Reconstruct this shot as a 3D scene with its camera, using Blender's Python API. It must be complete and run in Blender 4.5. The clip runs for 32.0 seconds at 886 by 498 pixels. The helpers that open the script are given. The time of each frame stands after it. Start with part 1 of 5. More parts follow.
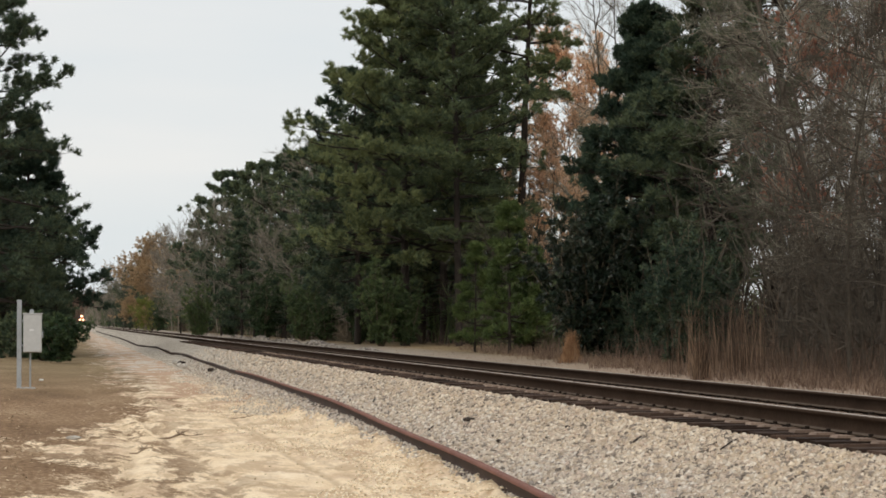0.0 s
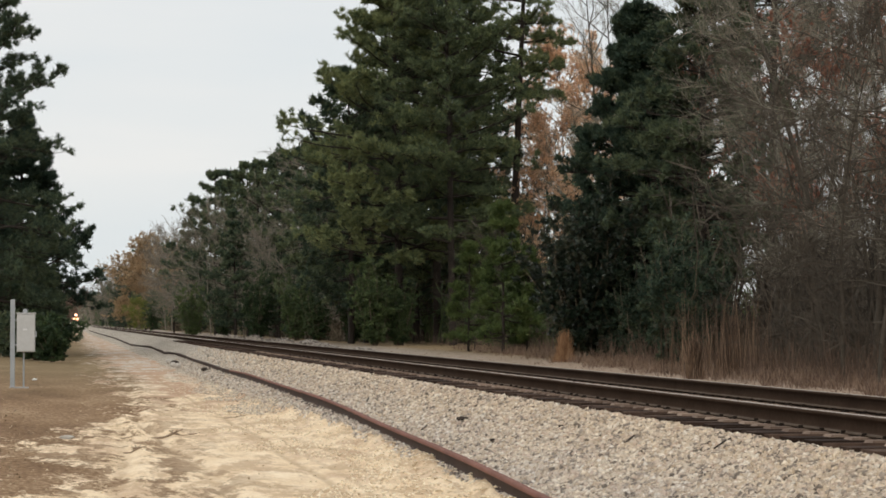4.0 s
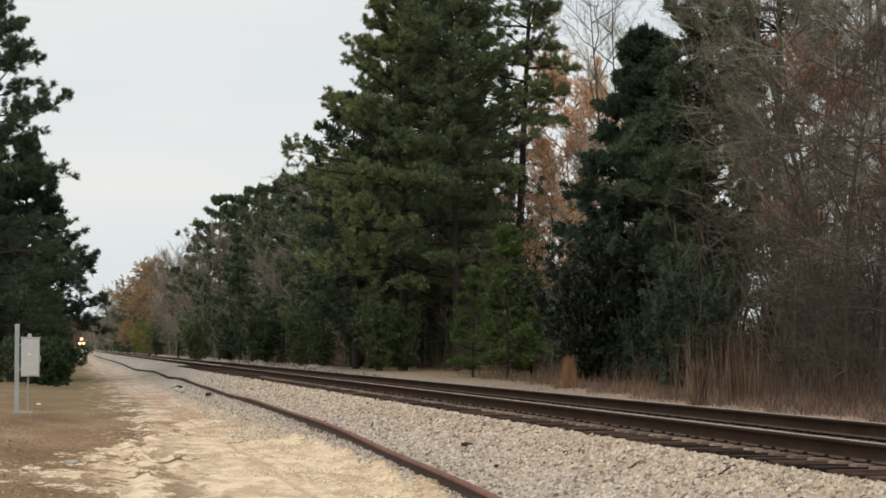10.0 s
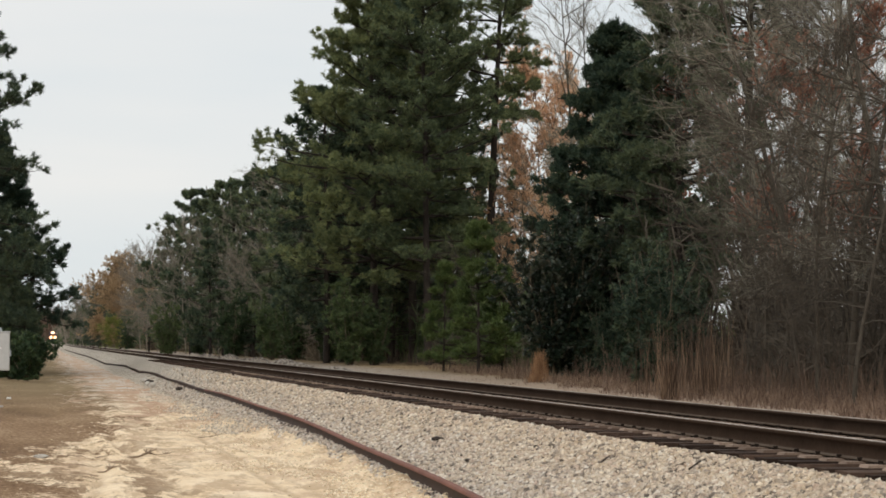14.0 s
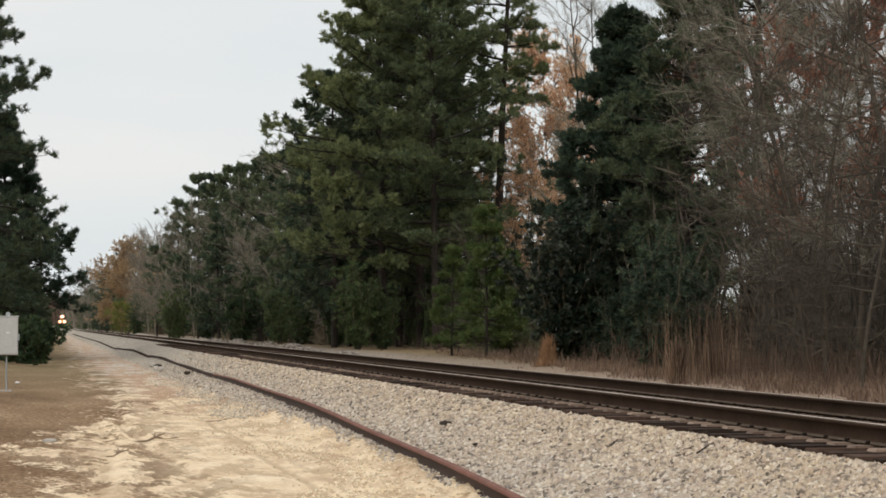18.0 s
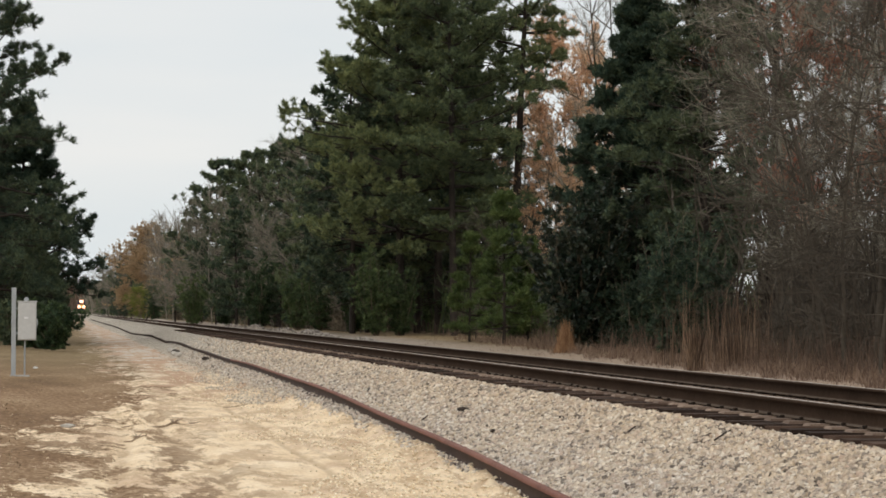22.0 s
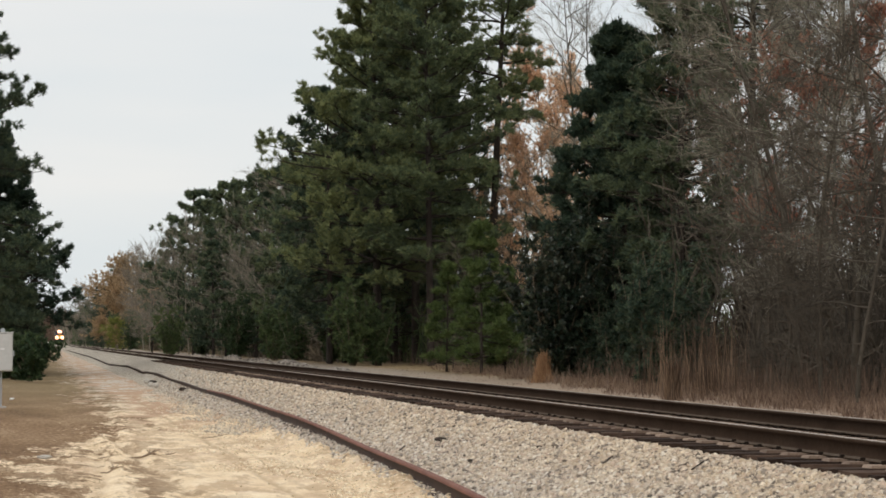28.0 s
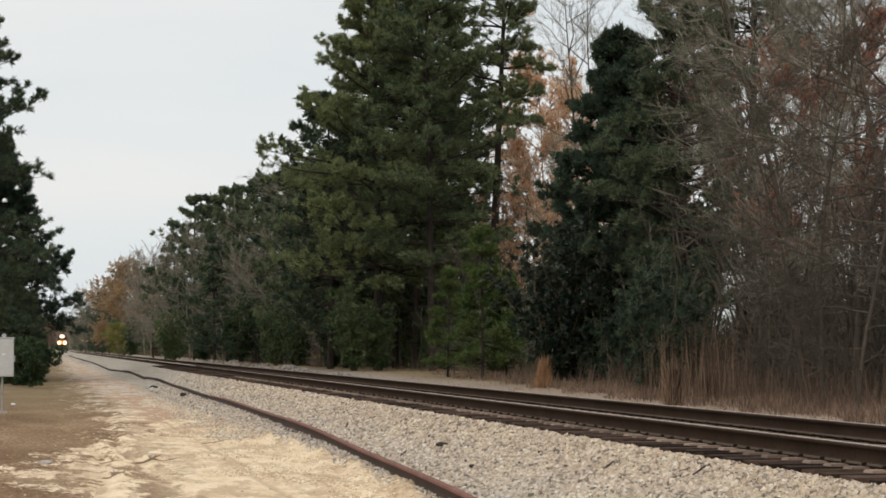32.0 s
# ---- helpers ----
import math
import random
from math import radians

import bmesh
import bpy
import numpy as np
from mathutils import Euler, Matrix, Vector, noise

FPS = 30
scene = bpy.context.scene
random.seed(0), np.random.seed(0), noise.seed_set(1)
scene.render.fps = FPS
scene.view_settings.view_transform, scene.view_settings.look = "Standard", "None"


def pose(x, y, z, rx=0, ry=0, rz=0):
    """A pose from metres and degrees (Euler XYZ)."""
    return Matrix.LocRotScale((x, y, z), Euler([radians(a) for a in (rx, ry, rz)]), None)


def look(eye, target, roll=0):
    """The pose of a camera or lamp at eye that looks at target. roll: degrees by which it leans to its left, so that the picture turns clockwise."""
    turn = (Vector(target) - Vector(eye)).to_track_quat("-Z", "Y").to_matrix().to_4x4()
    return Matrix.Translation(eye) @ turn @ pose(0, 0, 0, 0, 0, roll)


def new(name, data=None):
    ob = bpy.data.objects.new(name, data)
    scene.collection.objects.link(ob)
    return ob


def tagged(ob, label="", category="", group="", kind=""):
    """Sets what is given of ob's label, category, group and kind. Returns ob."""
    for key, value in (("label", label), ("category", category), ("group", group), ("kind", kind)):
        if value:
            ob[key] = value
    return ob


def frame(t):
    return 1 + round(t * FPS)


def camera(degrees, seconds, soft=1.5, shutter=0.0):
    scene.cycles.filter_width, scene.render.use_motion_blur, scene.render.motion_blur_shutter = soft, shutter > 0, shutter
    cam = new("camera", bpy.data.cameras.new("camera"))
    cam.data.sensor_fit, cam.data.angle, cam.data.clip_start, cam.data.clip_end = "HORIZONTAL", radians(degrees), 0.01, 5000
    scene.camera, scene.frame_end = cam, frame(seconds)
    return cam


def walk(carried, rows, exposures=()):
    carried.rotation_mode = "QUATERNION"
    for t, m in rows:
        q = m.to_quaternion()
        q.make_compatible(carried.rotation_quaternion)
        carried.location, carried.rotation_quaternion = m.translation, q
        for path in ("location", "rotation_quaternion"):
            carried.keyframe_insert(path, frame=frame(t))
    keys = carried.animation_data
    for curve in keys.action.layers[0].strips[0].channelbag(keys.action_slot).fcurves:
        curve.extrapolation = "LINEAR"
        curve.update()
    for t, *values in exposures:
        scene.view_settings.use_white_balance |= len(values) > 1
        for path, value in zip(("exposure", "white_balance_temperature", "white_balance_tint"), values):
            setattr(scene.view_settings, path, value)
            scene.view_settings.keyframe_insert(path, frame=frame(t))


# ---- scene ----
# A railway line through pine woods under an overcast sky. y runs along the track, x to its right; the eye stands at x = y = 0.
cam = camera(20.2, 32.0, soft=1.7)
EYE = 1.55
PATH = [
    (0.0, 91.718, -0.000, -8.518), (0.5, 91.660, 0.047, -8.532), (1.0, 91.561, 0.168, -8.544), (1.5, 91.555, 0.133, -8.670),
    (2.0, 91.521, -0.028, -8.759), (2.5, 91.345, -0.130, -8.794), (3.0, 91.256, -0.058, -8.788), (3.5, 91.454, 0.040, -8.684),
    (5.5, 92.064, -0.061, -8.651), (6.0, 92.099, 0.009, -8.727), (6.5, 92.153, 0.146, -8.749), (7.0, 92.187, 0.189, -8.785),
    (7.5, 92.182, 0.045, -8.857), (8.0, 92.192, -0.059, -8.905), (8.5, 92.314, -0.099, -8.860), (9.0, 92.420, -0.055, -8.749),
    (9.5, 92.406, -0.011, -8.624), (10.0, 92.291, -0.108, -8.565), (10.5, 92.222, -0.210, -8.810), (11.0, 92.274, -0.122, -9.121),
    (11.5, 92.322, -0.114, -9.238), (12.0, 92.343, -0.061, -9.128), (12.5, 92.426, 0.045, -9.098), (13.0, 92.442, 0.004, -9.081),
    (13.5, 92.292, -0.086, -9.146), (14.0, 92.162, -0.148, -9.235), (14.5, 92.140, -0.065, -9.278), (16.5, 92.080, -0.160, -9.426),
    (17.0, 92.030, -0.263, -9.433), (17.5, 91.908, -0.224, -9.249), (18.0, 91.798, -0.114, -9.050), (18.5, 91.665, -0.244, -8.976),
    (19.0, 91.534, -0.302, -9.022), (19.5, 91.617, -0.208, -9.115), (20.0, 91.679, -0.057, -9.052), (20.5, 91.687, 0.170, -8.835),
    (21.0, 91.628, 0.206, -8.788), (21.5, 91.526, -0.091, -8.733), (22.0, 91.481, -0.257, -8.641), (22.5, 91.473, -0.221, -8.645),
    (23.0, 91.436, -0.197, -8.594), (23.5, 91.493, -0.203, -8.486), (24.0, 91.560, -0.107, -8.559), (24.5, 91.649, -0.047, -8.819),
    (25.0, 91.812, -0.177, -9.005), (25.5, 91.950, -0.338, -9.056), (27.5, 92.143, -0.141, -8.986), (28.0, 92.172, -0.117, -9.166),
    (28.5, 92.103, -0.068, -9.230), (29.0, 92.049, 0.077, -9.143), (29.5, 92.060, 0.151, -9.103), (30.0, 92.126, -0.021, -9.132),
    (30.5, 92.195, -0.187, -9.211), (31.0, 92.253, -0.226, -9.239), (31.5, 92.312, -0.176, -9.202), (32.0, 92.290, -0.082, -9.140),
]
walk(cam, [(t, pose(0, 0, EYE, rx, ry, rz)) for t, rx, ry, rz in PATH], exposures=[(0.0, 0.0), (32.0, 0.0)])

# ---- sky and light ----
world = bpy.data.worlds.new("overcast_sky")
scene.world = world
world.use_nodes = True
wn, wl = world.node_tree.nodes, world.node_tree.links
wn.clear()
w_sky = wn.new("ShaderNodeTexSky")
w_sky.sky_type, w_sky.sun_disc = "NISHITA", False
w_sky.sun_elevation, w_sky.sun_rotation = radians(38), radians(200)
w_scale = wn.new("ShaderNodeMix")
w_scale.data_type, w_scale.blend_type = "RGBA", "MULTIPLY"
w_scale.inputs[0].default_value = 1.0
wl.new(w_sky.outputs[0], w_scale.inputs[6])
w_scale.inputs[7].default_value = (0.10, 0.10, 0.10, 1)
w_co = wn.new("ShaderNodeTexCoord")
w_map = wn.new("ShaderNodeMapping")
w_map.inputs["Scale"].default_value = (2.2, 2.2, 13.0)
w_noise = wn.new("ShaderNodeTexNoise")
w_noise.inputs["Scale"].default_value = 1.6
w_noise.inputs["Detail"].default_value = 4
w_noise.inputs["Roughness"].default_value = 0.45
w_ramp = wn.new("ShaderNodeValToRGB")
w_ramp.color_ramp.elements[0].position, w_ramp.color_ramp.elements[1].position = 0.32, 0.68
w_ramp.color_ramp.elements[0].color = (0.72, 0.775, 0.805, 1)
w_ramp.color_ramp.elements[1].color = (0.855, 0.85, 0.835, 1)
w_mix = wn.new("ShaderNodeMix")
w_mix.data_type = "RGBA"
w_mix.inputs[0].default_value = 0.93
w_back = wn.new("ShaderNodeBackground")
w_out = wn.new("ShaderNodeOutputWorld")
wl.new(w_co.outputs["Generated"], w_map.inputs[0])
wl.new(w_map.outputs[0], w_noise.inputs["Vector"])
w_xyz = wn.new("ShaderNodeSeparateXYZ")
wl.new(w_co.outputs["Generated"], w_xyz.inputs[0])
w_high = wn.new("ShaderNodeMapRange")
w_high.inputs[1].default_value, w_high.inputs[2].default_value, w_high.inputs[3].default_value, w_high.inputs[4].default_value = 0.0, 0.14, -0.14, 0.12
wl.new(w_xyz.outputs[2], w_high.inputs[0])
w_sum = wn.new("ShaderNodeMath")
wl.new(w_noise.outputs[0], w_sum.inputs[0])
wl.new(w_high.outputs[0], w_sum.inputs[1])
wl.new(w_sum.outputs[0], w_ramp.inputs[0])
wl.new(w_scale.outputs[2], w_mix.inputs[6])
wl.new(w_ramp.outputs[0], w_mix.inputs[7])
wl.new(w_mix.outputs[2], w_back.inputs[0])
w_back.inputs[1].default_value = 1.0
wl.new(w_back.outputs[0], w_out.inputs[0])

sun = new("sun", bpy.data.lights.new("sun", "SUN"))
sun.data.energy, sun.data.angle, sun.data.color = 1.0, radians(25), (1.0, 0.95, 0.88)
sun.matrix_world = look((-20, -60, 50), (0, 0, 0))


# ---- materials ----
def ramp_of(nt, stops):
    r = nt.nodes.new("ShaderNodeValToRGB")
    e = r.color_ramp.elements
    while len(e) < len(stops):
        e.new(0.5)
    for k, (p, c) in enumerate(stops):
        e[k].position, e[k].color = p, (*c, 1)
    return r


def noise_of(nt, vec, scale, detail=3, rough=0.55):
    n = nt.nodes.new("ShaderNodeTexNoise")
    n.inputs["Scale"].default_value, n.inputs["Detail"].default_value, n.inputs["Roughness"].default_value = scale, detail, rough
    nt.links.new(vec, n.inputs["Vector"])
    return n


def mix_of(nt, fac, a, b, mode="MIX"):
    m = nt.nodes.new("ShaderNodeMix")
    m.data_type, m.blend_type = "RGBA", mode
    for sock, v in ((m.inputs[0], fac), (m.inputs[6], a), (m.inputs[7], b)):
        if isinstance(v, (int, float)):
            sock.default_value = v
        elif isinstance(v, tuple):
            sock.default_value = (*v, 1)
        else:
            nt.links.new(v, sock)
    return m.outputs[2]


def math_of(nt, op, a, b=0.0, clamp=False):
    m = nt.nodes.new("ShaderNodeMath")
    m.operation, m.use_clamp = op, clamp
    for sock, v in ((m.inputs[0], a), (m.inputs[1], b)):
        if isinstance(v, (int, float)):
            sock.default_value = v
        else:
            nt.links.new(v, sock)
    return m.outputs[0]


def blank(name):
    m = bpy.data.materials.new(name)
    m.use_nodes = True
    nt = m.node_tree
    return m, nt, nt.nodes["Principled BSDF"]


def surface(name, dark, light, fine=8.0, coarse=0.6, rough=0.8, metal=0.0, bump=0.0, island=0.0, piece=0.0, third=None, spec=0.3):
    """A colour between dark and light by noise at two scales, varied from piece to piece."""
    m, nt, b = blank(name)
    co = nt.nodes.new("ShaderNodeTexCoord").outputs["Object"]
    n1, n2 = noise_of(nt, co, fine, 4), noise_of(nt, co, coarse, 3)
    f = math_of(nt, "ADD", math_of(nt, "MULTIPLY", n1.outputs[0], 0.5), math_of(nt, "MULTIPLY", n2.outputs[0], 0.5))
    if island:
        g = nt.nodes.new("ShaderNodeNewGeometry")
        f = math_of(nt, "ADD", f, math_of(nt, "MULTIPLY", math_of(nt, "SUBTRACT", g.outputs["Random Per Island"], 0.5), island))
    if piece:
        g = nt.nodes.new("ShaderNodeObjectInfo")
        f = math_of(nt, "ADD", f, math_of(nt, "MULTIPLY", math_of(nt, "SUBTRACT", g.outputs["Random"], 0.5), piece))
    stops = [(0.3, dark), (0.7, light)] if third is None else [(0.32, dark), (0.50, light), (0.70, third)]
    r = ramp_of(nt, stops)
    nt.links.new(f, r.inputs[0])
    nt.links.new(r.outputs[0], b.inputs["Base Color"])
    b.inputs["Roughness"].default_value, b.inputs["Metallic"].default_value = rough, metal
    b.inputs["Specular IOR Level"].default_value = spec
    if bump:
        bp = nt.nodes.new("ShaderNodeBump")
        bp.inputs["Strength"].default_value, bp.inputs["Distance"].default_value = 0.8, bump
        nt.links.new(n1.outputs[0], bp.inputs["Height"])
        nt.links.new(bp.outputs[0], b.inputs["Normal"])
    return m


def leafy(name, dark, light, third=None, island=0.3, coarse=0.45, rough=0.6, through_light=0.25):
    """Needles and leaves: colour by clump and by leaf, with some light coming through."""
    m = surface(name, dark, light, 2.5, coarse, rough, 0, 0, island, 0.25, third, 0.25)
    nt = m.node_tree
    b = nt.nodes["Principled BSDF"]
    if through_light:
        src = b.inputs["Base Color"].links[0].from_socket
        tr = nt.nodes.new("ShaderNodeBsdfTranslucent")
        nt.links.new(src, tr.inputs[0])
        ms = nt.nodes.new("ShaderNodeMixShader")
        ms.inputs[0].default_value = through_light
        nt.links.new(b.outputs[0], ms.inputs[1])
        nt.links.new(tr.outputs[0], ms.inputs[2])
        nt.links.new(ms.outputs[0], nt.nodes["Material Output"].inputs[0])
    return m


M_NEEDLE = leafy("pine_needles", (0.060, 0.084, 0.049), (0.146, 0.182, 0.086), (0.265, 0.285, 0.12), coarse=0.28)
M_NEEDLE_DARK = leafy("dark_pine_needles", (0.036, 0.060, 0.041), (0.084, 0.118, 0.070), (0.17, 0.19, 0.092))
# darkened copy of the dark needles, for crowns that came out too bright
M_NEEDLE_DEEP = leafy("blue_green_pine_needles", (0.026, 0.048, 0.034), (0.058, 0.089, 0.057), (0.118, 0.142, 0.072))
M_NEEDLE_FRESH = leafy("young_pine_needles", (0.044, 0.072, 0.022), (0.10, 0.14, 0.04), (0.17, 0.20, 0.07))
M_MAGNOLIA = leafy("glossy_evergreen_leaves", (0.007, 0.016, 0.011), (0.018, 0.034, 0.02), (0.06, 0.06, 0.035), rough=0.36, through_light=0.1)
M_MAGNOLIA.node_tree.nodes["Principled BSDF"].inputs["Specular IOR Level"].default_value = 0.4
M_SHRUB = leafy("evergreen_shrub_leaves", (0.027, 0.049, 0.023), (0.068, 0.103, 0.042), (0.135, 0.172, 0.064))
M_ORANGE = leafy("autumn_orange_leaves", (0.62, 0.385, 0.22), (0.82, 0.56, 0.37), (0.88, 0.73, 0.56), through_light=0.6)
M_TAWNY = leafy("tawny_autumn_leaves", (0.32, 0.225, 0.135), (0.48, 0.33, 0.185), (0.55, 0.42, 0.27), through_light=0.6)
M_REDBUD = leafy("reddish_leaves", (0.22, 0.085, 0.055), (0.34, 0.145, 0.095), (0.44, 0.22, 0.15), through_light=0.4)
M_YELLOW = leafy("yellow_green_leaves", (0.12, 0.15, 0.03), (0.22, 0.25, 0.05), (0.31, 0.31, 0.09))
M_BARK = surface("pine_bark", (0.018, 0.014, 0.012), (0.055, 0.042, 0.033), 14, 1.2, 0.9, bump=0.03)
M_TWIG = surface("grey_brown_bare_wood", (0.082, 0.065, 0.044), (0.19, 0.153, 0.106), 6, 0.5, 0.9, island=0.35)
# pale wood; on the far trees and woods haze is in this colour
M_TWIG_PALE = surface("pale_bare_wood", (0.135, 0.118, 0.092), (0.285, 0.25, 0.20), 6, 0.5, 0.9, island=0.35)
M_TWIG_BROWN = surface("brown_bare_wood", (0.08, 0.054, 0.039), (0.19, 0.13, 0.095), 6, 0.5, 0.9, island=0.4)
M_TWIG_GREY = surface("grey_brown_twigs", (0.092, 0.084, 0.064), (0.345, 0.312, 0.245), 6, 0.5, 0.9, island=0.45)
# dark trunks; in thicket and low trees the inner shade is in the colour
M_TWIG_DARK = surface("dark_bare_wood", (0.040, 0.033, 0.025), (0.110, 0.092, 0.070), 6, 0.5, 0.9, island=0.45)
M_WEED = leafy("grey_tan_dead_weeds", (0.115, 0.072, 0.050), (0.205, 0.138, 0.098), (0.31, 0.22, 0.16), island=0.8)
M_REED = leafy("dry_reeds", (0.075, 0.048, 0.032), (0.16, 0.105, 0.070), (0.28, 0.19, 0.125), island=1.0)
M_BROOM = leafy("orange_broom_grass", (0.25, 0.135, 0.07), (0.37, 0.215, 0.115), (0.45, 0.285, 0.165), island=0.6)
M_DRYGRASS = leafy("dead_grass", (0.16, 0.11, 0.066), (0.27, 0.19, 0.118), (0.38, 0.285, 0.185), island=0.8, coarse=1.0)
M_RAIL = surface("brown_rail_steel", (0.036, 0.023, 0.016), (0.070, 0.046, 0.032), 25, 1.5, 0.95, 0.0, 0.002, spec=0.02)
# worn rail top, with its highlight put into the pale colour
M_RAILTOP = surface("worn_rail_top", (0.42, 0.355, 0.31), (0.58, 0.50, 0.44), 30, 2.0, 0.7, 0.0, spec=0.2)
# loose rail's rust: shade is put into the side colour, the top is lighter
M_RUST = surface("dark_rusty_rail_side", (0.030, 0.018, 0.014), (0.07, 0.041, 0.030), 20, 1.6, 0.85, 0.0, 0.003)
M_RUST_TOP = surface("red_rusty_rail_top", (0.14, 0.058, 0.042), (0.28, 0.125, 0.094), 20, 1.6, 0.8, 0.0, 0.002)
M_TIE = surface("creosoted_timber", (0.030, 0.019, 0.014), (0.105, 0.068, 0.050), 9, 1.5, 0.9, bump=0.008, piece=0.5, spec=0.1)
M_PLATE = surface("rusty_tie_plate", (0.17, 0.12, 0.092), (0.34, 0.25, 0.19), 30, 3, 0.85, 0.0, piece=0.5, spec=0.1)
M_FOOT = surface("dusty_rail_foot", (0.075, 0.055, 0.040), (0.13, 0.098, 0.074), 30, 3, 0.85, spec=0.1)
M_IRON = surface("dark_rail_iron", (0.012, 0.009, 0.007), (0.03, 0.022, 0.017), 30, 3, 0.9, 0.0, spec=0.05)

M_GALV = surface("galvanised_steel", (0.30, 0.32, 0.33), (0.42, 0.44, 0.45), 20, 3, 0.5, 0.5)
M_CABINET = surface("pale_grey_painted_steel", (0.43, 0.43, 0.415), (0.53, 0.53, 0.51), 12, 2, 0.5)
M_BLACK = surface("black_rubber_and_iron", (0.012, 0.012, 0.013), (0.03, 0.03, 0.032), 15, 2, 0.7)
M_LOCO = surface("dark_blue_locomotive_paint", (0.02, 0.03, 0.06), (0.04, 0.055, 0.10), 8, 1, 0.45)
M_LOCO_NOSE = surface("yellow_locomotive_nose", (0.40, 0.26, 0.03), (0.55, 0.36, 0.05), 8, 1, 0.45)
M_GLASS, _nt, _b = blank("cab_glass")
_b.inputs["Base Color"].default_value, _b.inputs["Roughness"].default_value = (0.02, 0.025, 0.03, 1), 0.08


def stone_material():
    """Crushed stone: grey, tan, cream and pinkish pieces, each with its own speckle."""
    m, nt, b = blank("limestone_ballast")
    geo = nt.nodes.new("ShaderNodeNewGeometry")
    r = ramp_of(nt, [(0.0, (0.17, 0.145, 0.12)), (0.14, (0.44, 0.395, 0.34)), (0.34, (0.68, 0.565, 0.42)), (0.54, (0.74, 0.675, 0.57)), (0.70, (0.64, 0.52, 0.42)), (0.84, (0.88, 0.785, 0.63)), (1.0, (0.92, 0.88, 0.79))])
    nt.links.new(geo.outputs["Random Per Island"], r.inputs[0])
    co = nt.nodes.new("ShaderNodeTexCoord").outputs["Object"]
    shade = ramp_of(nt, [(0.3, (0.66, 0.64, 0.62)), (0.62, (1.0, 1.0, 1.0))])
    nt.links.new(noise_of(nt, co, 26, 4, 0.6).outputs[0], shade.inputs[0])
    drift = ramp_of(nt, [(0.35, (0.92, 0.89, 0.87)), (0.65, (1.0, 0.965, 0.92))])
    nt.links.new(noise_of(nt, co, 0.6, 3).outputs[0], drift.inputs[0])
    c = mix_of(nt, 1.0, mix_of(nt, 1.0, r.outputs[0], shade.outputs[0], "MULTIPLY"), drift.outputs[0], "MULTIPLY")
    # older grey stone low on the shoulder, newer cream stone beside the sleepers
    sep = nt.nodes.new("ShaderNodeSeparateXYZ")
    nt.links.new(co, sep.inputs[0])
    newer = nt.nodes.new("ShaderNodeMapRange")
    newer.inputs[1].default_value, newer.inputs[2].default_value = 4.2, 5.5
    nt.links.new(math_of(nt, "ADD", sep.outputs[0], math_of(nt, "MULTIPLY", noise_of(nt, co, 0.9, 3).outputs[0], 0.7)), newer.inputs[0])
    c = mix_of(nt, 1.0, c, mix_of(nt, newer.outputs[0], (0.93, 0.945, 1.0), (1.0, 0.97, 0.945)), "MULTIPLY")
    nt.links.new(c, b.inputs["Base Color"])
    b.inputs["Roughness"].default_value, b.inputs["Specular IOR Level"].default_value = 0.9, 0.2
    return m


